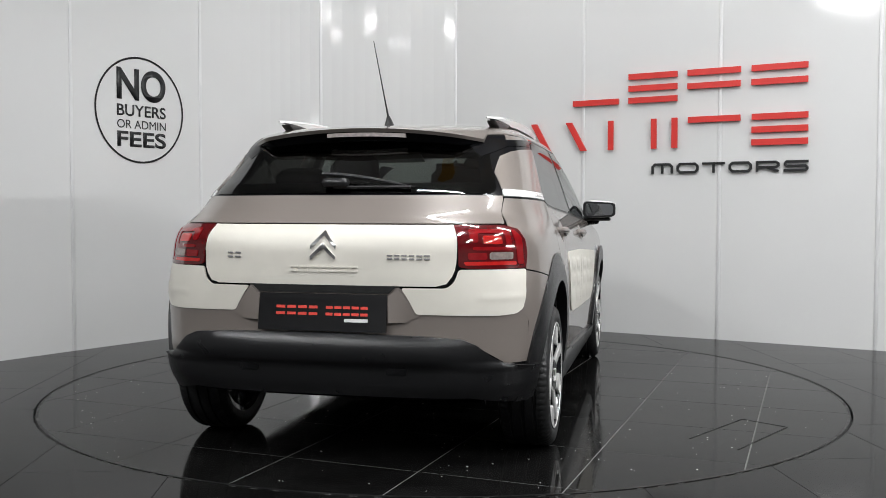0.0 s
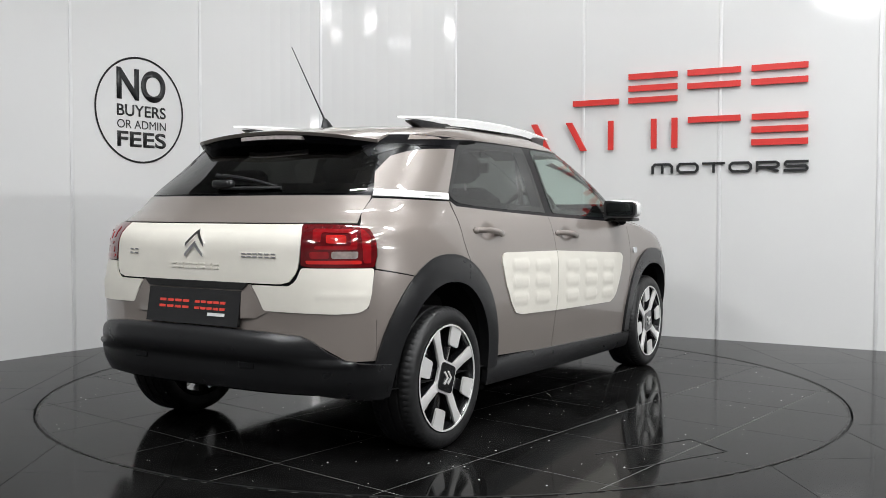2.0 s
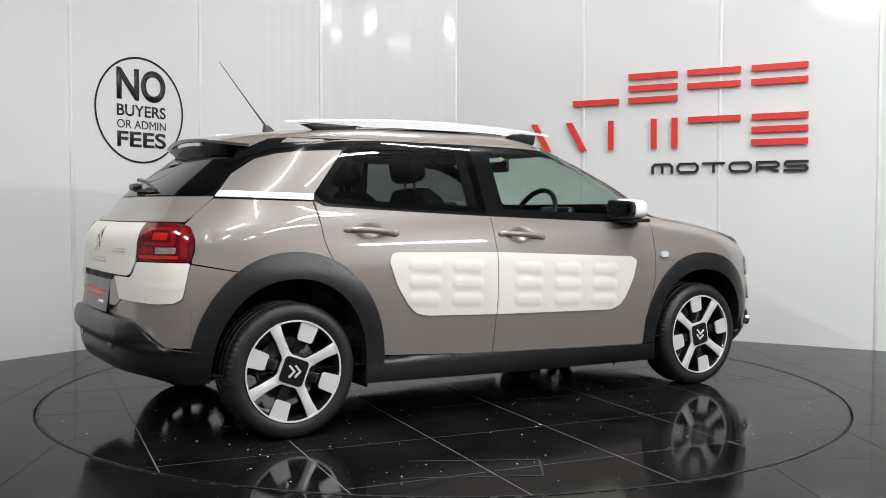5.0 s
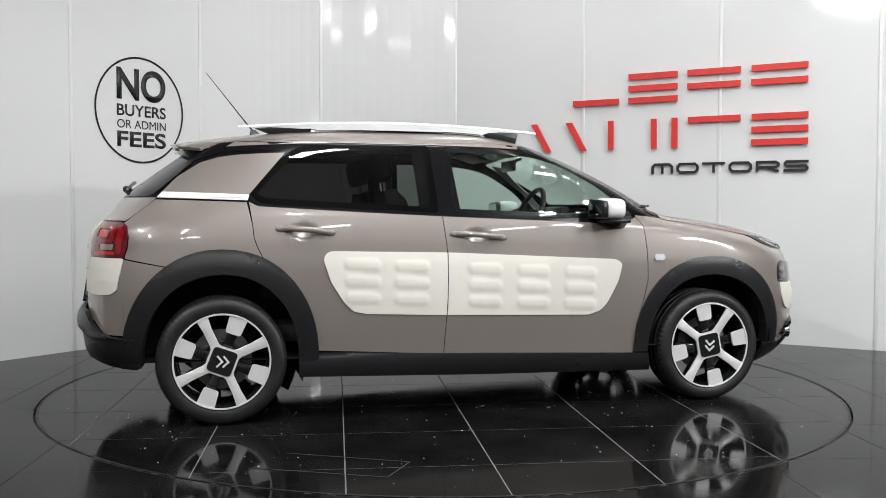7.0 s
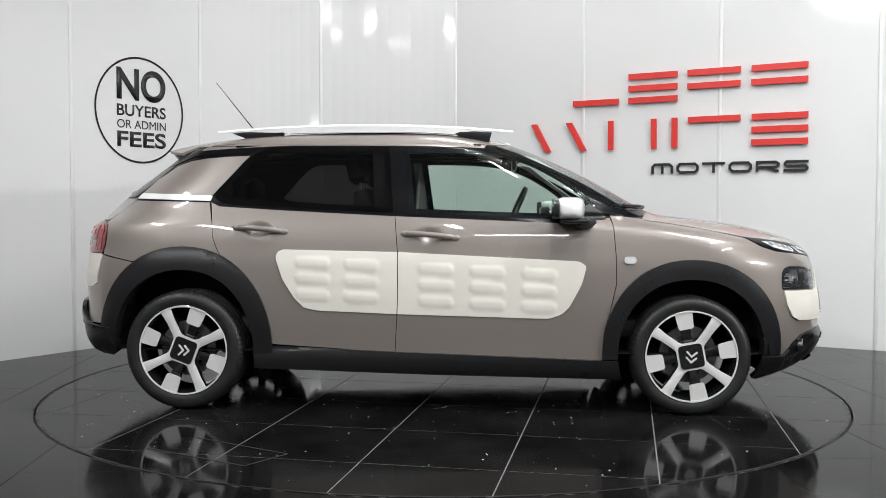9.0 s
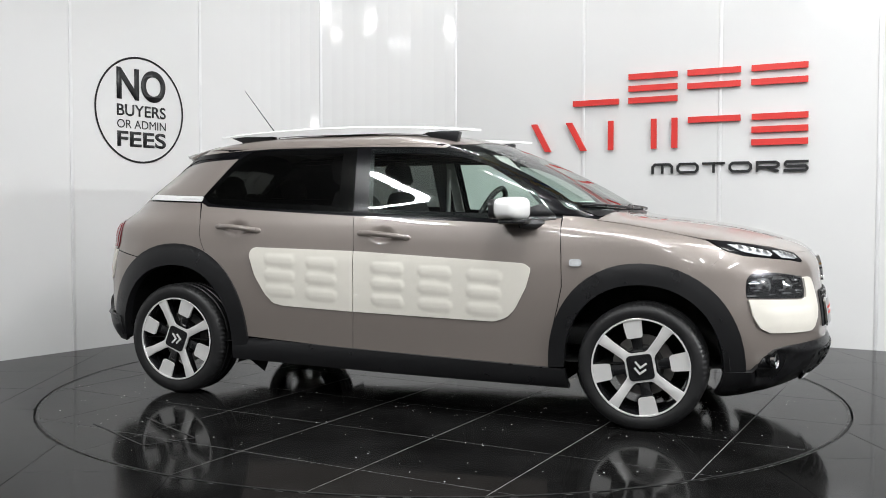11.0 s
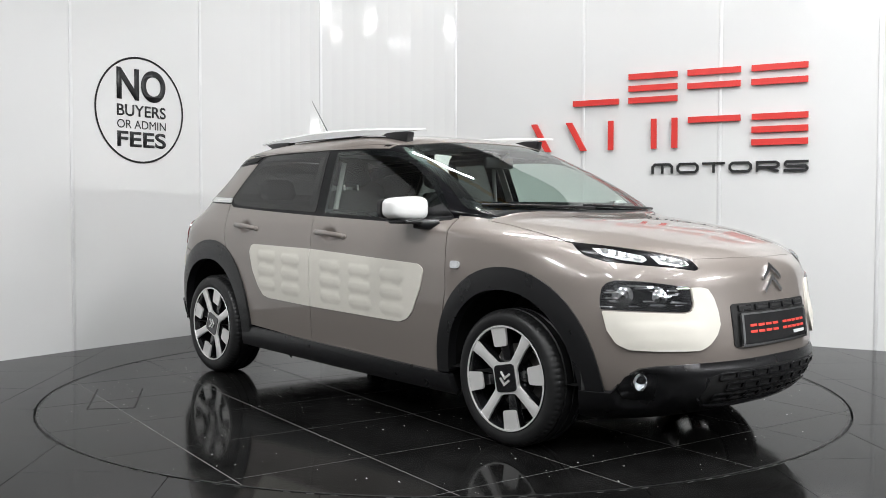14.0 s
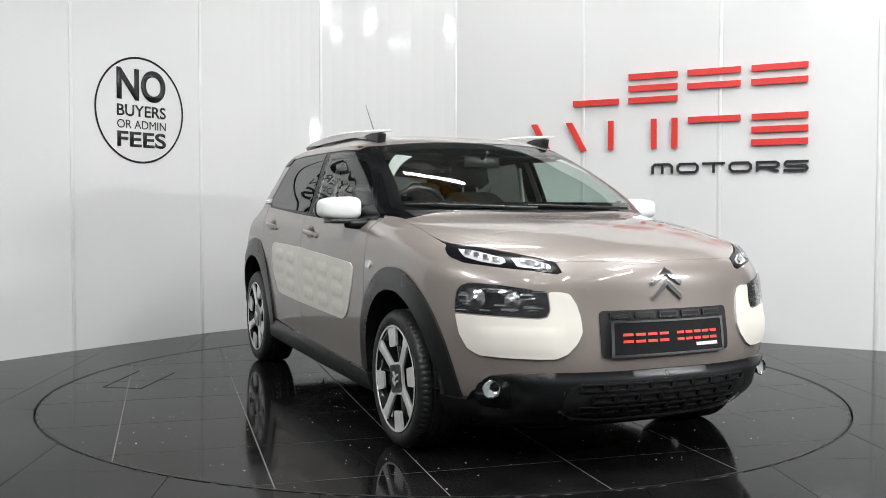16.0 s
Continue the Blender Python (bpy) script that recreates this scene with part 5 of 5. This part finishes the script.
spoiler = part("spoiler", sheet(sp_top, sp_bot), PAINT, car, "warm grey roof spoiler")
under_a, under_b = [], []
for i in range(NYS + 1):
    x, y, z = sp_bot[i][NXS]
    ra, rb = [], []
    for k in range(6):
        t = k / 5
        px, pz = x + 0.012 + (0.10 * t), z - 0.001 - 0.075 * t ** 0.7
        ra.append((px, y, pz))
        rb.append((px + 0.10, y, max(pz, z - 0.02)))
    under_a.append(ra)
    under_b.append(rb)
part("spoiler_underside", sheet(under_a, under_b), BLACK, spoiler, "gloss black spoiler underside")
brake = [[(sp_bot[i][NXS][0] + 0.006 - 0.004 * k, sp_bot[i][NXS][1], sp_bot[i][NXS][2] - 0.003 - 0.017 * j) for j in (0, 1)] for k in (0,) for i in range(9, 20)]
part("brake_lamp", sheet(brake, [[(x + 0.02, y, z) for x, y, z in r] for r in brake]), mat("pale_brake_lens", (0.62, 0.55, 0.54), 0.12, 0.1, 1.0, 0.25, 60), spoiler, "pale high brake lamp")
for s in (-1, 1):
    pts = [(-1.46, 1.262), (-1.37, 1.292), (-1.285, 1.318), (-1.00, 1.330), (-0.93, 1.372), (-1.2, 1.372), (-1.36, 1.35), (-1.43, 1.31)]
    patch("pillar_cap", pts, "R" if s < 0 else "L", BLACK, car, off=0.003, thick=0.004, step=0.02, label="gloss black pillar cap")

# rear wiper
wip = new("rear_wiper")
wip.parent = car
h0, n0 = shoot("B", 0.02, 1.13)
part("wiper_pivot", box_bm(h0.x - 0.022, 0.01, 1.145, 0.045, 0.11, 0.036, 0.015, 3), CLAD, wip)
arm = []
for k in range(12):
    y = 0.08 - 0.36 * k / 11
    h, n = shoot("B", y, 1.155 - 0.035 * (k / 11) ** 2)
    arm.append(h + n * (0.035 - 0.020 * k / 11))
part("wiper_arm", tube_bm(arm, 0.010, 8, 0.6), CLAD, wip)
blade = [shoot("B", 0.02 - 0.32 * k / 9, 1.118 + 0.0 * k) for k in range(10)]
part("wiper_blade", tube_bm([h + n * 0.012 for h, n in blade], 0.007, 6), RUBBER, wip)
# front wipers
for y0, y1, z1 in ((-0.05, -0.60, 1.045), (0.50, -0.02, 1.042)):
    fw = new("front_wiper")
    fw.parent = car
    pts = [shoot("F", y0 + (y1 - y0) * k / 11, 1.026 + (z1 - 1.026) * k / 11) for k in range(12)]
    part("wiper_arm", tube_bm([h + n * 0.022 for h, n in pts], 0.007, 8, 0.7), CLAD, fw)
    pts = [shoot("F", y0 - 0.03 + (y1 - 0.02 - y0) * k / 11, 1.036 + (z1 - 1.026) * k / 11) for k in range(12)]
    part("wiper_blade", tube_bm([h + n * 0.010 for h, n in pts], 0.006, 6), RUBBER, fw)
cowl = [(-0.64, 1.005), (-0.3, 1.010), (0.3, 1.010), (0.64, 1.005), (0.66, 1.032), (0.3, 1.034), (-0.3, 1.034), (-0.66, 1.032)]
patch("scuttle", cowl, "F", CLAD, car, off=0.003, thick=0.004, step=0.025, label="black plastic scuttle")

# antenna
ant = new("antenna")
ant.parent = car
b = bmesh.new()
bmesh.ops.create_cone(b, segments=20, radius1=0.034, radius2=0.009, depth=0.05, cap_ends=True)
for v in b.verts:
    v.co.x = v.co.x * 1.5 - (v.co.z + 0.025) * 0.5
    v.co.y *= 0.7
bmesh.ops.translate(b, verts=b.verts, vec=(-1.075, -0.01, 1.445 + 0.012))
part("antenna_base", b, CLAD, ant)
part("mast", tube_bm([(-1.10, -0.01, 1.475), (-1.165, -0.012, 1.555), (-1.354, -0.018, 1.792)], 0.0052, 8, 0.35), CLAD, ant, "thin black antenna mast")

# roof rails
for s in (-1, 1):
    rail = new("roof_rail")
    rail.parent = car
    ta, tb = [], []
    n = 40
    for k in range(n + 1):
        t = k / n
        x = -1.20 + 1.60 * t
        yc = s * (0.505 + 0.028 * math.sin(math.pi * t))
        top = 1.455 + 0.041 * math.sin(math.pi * min(1, max(0, 0.04 + 0.92 * t))) ** 0.8
        w = 0.030 * min(1.0, 0.12 + 7 * t, 0.12 + 5 * (1 - t))
        g, _ = shoot("T", x, yc)
        low = top - 0.006 - 0.028 * min(1.0, 5 * t, 5 * (1 - t))
        if -0.80 < x < 0.10:
            low = max(min(low, g.z + 0.010), g.z)
        ra, rb = [], []
        for j in range(7):
            u = -1 + 2 * j / 6
            ra.append((x, yc + u * w, top - 0.012 * abs(u) ** 2.5))
            rb.append((x, yc + u * w * 0.9, low))
        ta.append(ra)
        tb.append(rb)
    part("rail_bar", sheet(ta, tb), WHITE, rail, "white gloss roof rail")
    for x0, x1, lean in ((-1.09, -0.83, 0.05), (0.085, 0.285, 0.04)):
        vs = []
        for xx, zz in ((x0 + lean, 0), (x1 - 0.01, 0), (x1 + 0.005, 1), (x0 - 0.03, 1)):
            t = (xx + 1.20) / 1.60
            yc = s * (0.505 + 0.028 * math.sin(math.pi * t))
            g, _ = shoot("T", xx, yc)
            z = g.z if zz == 0 else 1.455 + 0.041 * math.sin(math.pi * min(1, max(0, 0.04 + 0.92 * t))) ** 0.8 - 0.020
            vs += [(xx, yc - 0.024, z), (xx, yc + 0.024, z)]
        b = bmesh.new()
        v = [b.verts.new(p) for p in vs]
        for f in ((0, 2, 4, 6), (1, 7, 5, 3), (0, 1, 3, 2), (2, 3, 5, 4), (4, 5, 7, 6), (6, 7, 1, 0)):
            b.faces.new([v[j] for j in f])
        bmesh.ops.recalc_face_normals(b, faces=b.faces)
        bmesh.ops.bevel(b, geom=b.edges[:], offset=0.006, segments=2, profile=0.5, affect="EDGES")
        part("rail_foot", b, CLAD, rail, "black rail foot")

# door mirrors
# Mirror metal darkened: the dim room it would show is put into its colour.
MIRROR = mat("darkened_mirror", (0.40, 0.41, 0.42), 0.03, 1.0, 0, 0.0)
for s in (-1, 1):
    mir = new("door_mirror")
    mir.parent = car
    b = bmesh.new()
    bmesh.ops.create_uvsphere(b, u_segments=32, v_segments=20, radius=1)
    for v in b.verts:
        x, y, z = v.co
        e = 0.55
        sx, sy, sz = (math.copysign(abs(k) ** e, k) for k in (x, y, z))
        outer = 0.5 * (1 + sy)
        v.co = Vector((0.688 + sx * (0.080 - 0.018 * outer) - 0.035 * outer * 0.6, s * (0.888 + sy * 0.103), 1.043 + sz * (0.062 - 0.012 * outer)))
    part("mirror_cap", b, WHITE, mir, "white gloss mirror cap")
    for nm, hw, hh, rr, x0, dp, mt, lb in (("mirror_rim", 0.101, 0.053, 0.030, 0.620, 0.024, CLAD, "black mirror rim"), ("mirror_glass", 0.086, 0.041, 0.024, 0.5955, 0.002, MIRROR, "mirror glass")):
        b = prism_bm(rounded([(-hw, -hh), (hw, -hh * 0.85), (hw, hh * 0.8), (-hw, hh)], rr, 5), dp)
        bmesh.ops.transform(b, matrix=Matrix.Translation((x0, s * 0.888, 1.041)) @ Matrix.Rotation(radians(-90), 4, "Z") @ Matrix.Diagonal((-s, 1, 1, 1)), verts=b.verts)
        bmesh.ops.recalc_face_normals(b, faces=b.faces)
        part(nm, b, mt, mir, lb)
    part("mirror_skirt", box_bm(0.70, s * 0.872, 0.980, 0.135, 0.165, 0.022, 0.010, 3), CLAD, mir)
    part("mirror_arm", tube_bm([(0.72, s * 0.86, 0.972), (0.77, s * 0.82, 0.966), (0.80, s * 0.775, 0.972)], 0.026, 14), CLAD, mir, "black mirror arm")
    tri = [(0.69, 0.972), (0.87, 0.985), (0.86, 1.015), (0.79, 1.065), (0.70, 1.035)]
    patch("mirror_base", tri, "R" if s < 0 else "L", CLAD, mir, off=0.006, thick=0.006, step=0.02)

# door handles
for md, s in (("R", -1), ("L", 1)):
    for x0, x1, zc, dz in ((-1.015, -0.775, 0.931, -0.010), (-0.145, 0.105, 0.903, -0.010)):
        hd = new("door_handle")
        hd.parent = car
        pts = []
        for k in range(15):
            t = k / 14
            h, n = shoot(md, x0 + (x1 - x0) * t, zc + dz * (t - 0.5) * 2)
            pts.append(h + n * (0.004 + 0.030 * math.sin(math.pi * t) ** 0.6))
        b = tube_bm(pts, 0.0145, 12)
        for v in b.verts:
            v.co.y += 0.006 * -s
        part("handle_grip", b, PAINT, hd, "warm grey door handle")
        for k in (0, 1):
            h, n = shoot(md, (x0 if k == 0 else x1), zc + dz * (2 * k - 1))
            b = bmesh.new()
            bmesh.ops.create_uvsphere(b, u_segments=14, v_segments=8, radius=0.016)
            for v in b.verts:
                v.co = Vector((v.co.x * 1.7, v.co.y * 0.7, v.co.z))
            bmesh.ops.translate(b, verts=b.verts, vec=h + n * 0.006)
            part("handle_end", b, PAINT, hd)

# ---------------------------------------------------------------- the car: underside
part("rear_axle", box_bm(-1.30, 0, 0.27, 0.10, 1.2, 0.09, 0.03, 3), DARK, car)
b = lathe_bm([(0.001, -0.25), (0.085, -0.25), (0.09, 0.0), (0.085, 0.25), (0.001, 0.25)], 24)
bmesh.ops.transform(b, matrix=Matrix.Translation((-1.68, 0.34, 0.33)) @ Matrix.Diagonal((1, 0.6, 0.7, 1)), verts=b.verts)
part("exhaust_box", b, DARK, car)
part("front_subframe", box_bm(1.25, 0, 0.26, 0.5, 0.9, 0.10, 0.03, 3), DARK, car)

# ---------------------------------------------------------------- the car: cabin


def loft(name, sections, material, parent, label=""):
    """A cushion through rounded-box sections: centre, half width (y), half depth along a direction in x, z."""
    bm = bmesh.new()
    rings = []
    for (x, y, z), hw, hd, (dx, dz) in sections:
        ring = []
        for k in range(20):
            a = 2 * math.pi * k / 20
            c, s2 = math.cos(a), math.sin(a)
            u, w = math.copysign(abs(c) ** 0.5, c) * hw, math.copysign(abs(s2) ** 0.5, s2) * hd
            ring.append(bm.verts.new((x + dx * w, y + u, z + dz * w)))
        rings.append(ring)
    for a, b2 in zip(rings, rings[1:]):
        for k in range(20):
            bm.faces.new((a[k], a[(k + 1) % 20], b2[(k + 1) % 20], b2[k]))
    bm.faces.new(rings[0])
    bm.faces.new(rings[-1])
    bmesh.ops.recalc_face_normals(bm, faces=bm.faces)
    return part(name, bm, material, parent, label)


part("cabin_floor", box_bm(-0.2, 0, 0.42, 2.6, 1.40, 0.10, 0.03), DARK, car)
for y in (-0.37, 0.37):
    seat = new("front_seat")
    seat.parent = car
    loft("seat_cushion", [((-0.30, y, 0.60), 0.22, 0.06, (0, 1)), ((-0.25, y, 0.61), 0.25, 0.09, (0, 1)), ((0.15, y, 0.65), 0.25, 0.09, (0, 1)), ((0.22, y, 0.64), 0.22, 0.06, (0, 1))], SEAT, seat)
    loft("backrest", [((-0.26, y, 0.62), 0.22, 0.07, (1, 0.2)), ((-0.31, y, 0.85), 0.245, 0.08, (1, 0.25)), ((-0.40, y, 1.08), 0.225, 0.065, (1, 0.3)), ((-0.425, y, 1.14), 0.16, 0.04, (1, 0.3))], SEAT, seat)
    loft("headrest", [((-0.435, y, 1.185), 0.10, 0.035, (1, 0.3)), ((-0.44, y, 1.21), 0.13, 0.052, (1, 0.3)), ((-0.46, y, 1.30), 0.125, 0.052, (1, 0.3)), ((-0.47, y, 1.335), 0.09, 0.03, (1, 0.3))], SEAT, seat)
    for d in (-0.05, 0.05):
        part("headrest_post", tube_bm([(-0.425, y + d, 1.10), (-0.437, y + d, 1.20)], 0.006, 8), ALLOY, seat)
bench = new("rear_bench")
bench.parent = car
loft("seat_cushion", [((-1.10, 0, 0.62), 0.60, 0.06, (0, 1)), ((-1.0, 0, 0.63), 0.63, 0.09, (0, 1)), ((-0.62, 0, 0.66), 0.63, 0.09, (0, 1)), ((-0.56, 0, 0.65), 0.6, 0.06, (0, 1))], SEAT, bench)
loft("backrest", [((-1.05, 0, 0.65), 0.61, 0.07, (1, 0.2)), ((-1.12, 0, 0.88), 0.63, 0.08, (1, 0.25)), ((-1.20, 0, 1.06), 0.61, 0.06, (1, 0.3)), ((-1.21, 0, 1.09), 0.56, 0.03, (1, 0.3))], SEAT, bench)
for y in (-0.38, 0.38):
    loft("headrest", [((-1.215, y, 1.10), 0.10, 0.03, (1, 0.3)), ((-1.22, y, 1.13), 0.125, 0.045, (1, 0.3)), ((-1.24, y, 1.20), 0.12, 0.045, (1, 0.3)), ((-1.245, y, 1.225), 0.09, 0.03, (1, 0.3))], SEAT, bench)
loft("dashboard", [((0.52, 0, 0.86), 0.64, 0.09, (0, 1)), ((0.60, 0, 0.90), 0.67, 0.11, (0, 1)), ((0.85, 0, 0.93), 0.68, 0.085, (0, 1)), ((1.02, 0, 0.95), 0.55, 0.05, (0, 1))], CLAD, car, "black dashboard")
part("binnacle", box_bm(0.58, -0.37, 1.02, 0.05, 0.26, 0.07, 0.015, 2), CLAD, car)
bm = bmesh.new()
wm = Matrix.Translation((0.40, -0.37, 0.985)) @ Matrix.Rotation(radians(-66), 4, "Y")
ringw = []
for k in range(40):
    a = 2 * math.pi * k / 40
    ringw.append(wm @ Vector((0.182 * math.cos(a) * (0.95 if math.cos(a) < -0.8 else 1), 0.182 * math.sin(a), 0)))
part("steering_wheel", join_bm(tube_bm(ringw + ringw[:1], 0.015, 10), tube_bm([wm @ Vector((0, -0.17, 0)), wm @ Vector((0, 0, -0.03)), wm @ Vector((0, 0.17, 0))], 0.018, 8), tube_bm([wm @ Vector((0, 0, -0.02)), (0.62, -0.37, 0.90)], 0.035, 12)), CLAD, car, "black steering wheel")
part("cabin_mirror", join_bm(box_bm(0.42, 0.02, 1.30, 0.03, 0.22, 0.065, 0.012, 2), tube_bm([(0.43, 0.02, 1.315), (0.50, 0.02, 1.35)], 0.010, 8)), CLAD, car, "black cabin mirror")
for y in (-0.36, 0.36):
    part("sun_visor", box_bm(0.27, y, 1.365, 0.16, 0.36, 0.012, 0.005, 2, Matrix.Rotation(radians(18), 4, "Y")), TRIM, car)
for s in (-1, 1):
    part("door_card", box_bm(0.25, s * 0.755, 0.80, 1.05, 0.03, 0.40, 0.012, 2), CLAD, car)
    part("door_card", box_bm(-0.62, s * 0.755, 0.80, 0.72, 0.03, 0.42, 0.012, 2), CLAD, car)
    part("belt", tube_bm([(-0.19, s * 0.60, 1.30), (-0.22, s * 0.66, 0.95)], 0.014, 8), TRIM, car, "pale grey pillar trim and belt")
# headliner under the roof
lin = []
for i in range(13):
    y = -0.50 + 1.0 * i / 12
    row = []
    for k in range(15):
        x = -1.15 + 1.36 * k / 14
        g, _ = shoot("T", x, y)
        row.append((x, y, g.z - 0.03))
    lin.append(row)
part("headliner", sheet(lin, [[(x, y, z + 0.012) for x, y, z in r] for r in lin]), TRIM, car, "grey cloth headliner")

# pale trim inside the door pillars
both("pillar_trim", [(-0.232, 1.35), (-0.178, 1.35), (-0.140, 1.03), (-0.202, 1.03)], TRIM, car, "pale grey pillar trim", off=-0.010, thick=0.006, step=0.03)
both("pillar_lining", [(-0.335, 1.345), (-0.236, 1.345), (-0.206, 1.03), (-0.31, 1.03)], DARK, car, "dark door pillar lining", off=-0.014, thick=0.006, step=0.03)
both("pillar_trim", [(0.47, 1.335), (0.53, 1.325), (0.80, 1.14), (0.905, 1.045), (0.85, 1.045), (0.735, 1.165)], TRIM, car, "pale grey windscreen pillar trim", off=-0.010, thick=0.006, step=0.03)

# ---------------------------------------------------------------- what moves


def motions():
    """The turntable and the car on it turn clockwise, seen from above, at a steady pace."""
    turns = [(0, 76.6), (2, 58.55), (4, 40.84), (6, 23.3), (8, 5.76), (10, -11.88), (12, -29.65), (14, -47.57), (16, -65.57)]
    walk(turntable, [(t, pose(0, 0, 0, 0, 0, a)) for t, a in turns])
    walk(car, [(t, pose(0, 0, 0, 0, 0, a) @ pose(-0.004, 0.018, 0)) for t, a in turns])


motions()
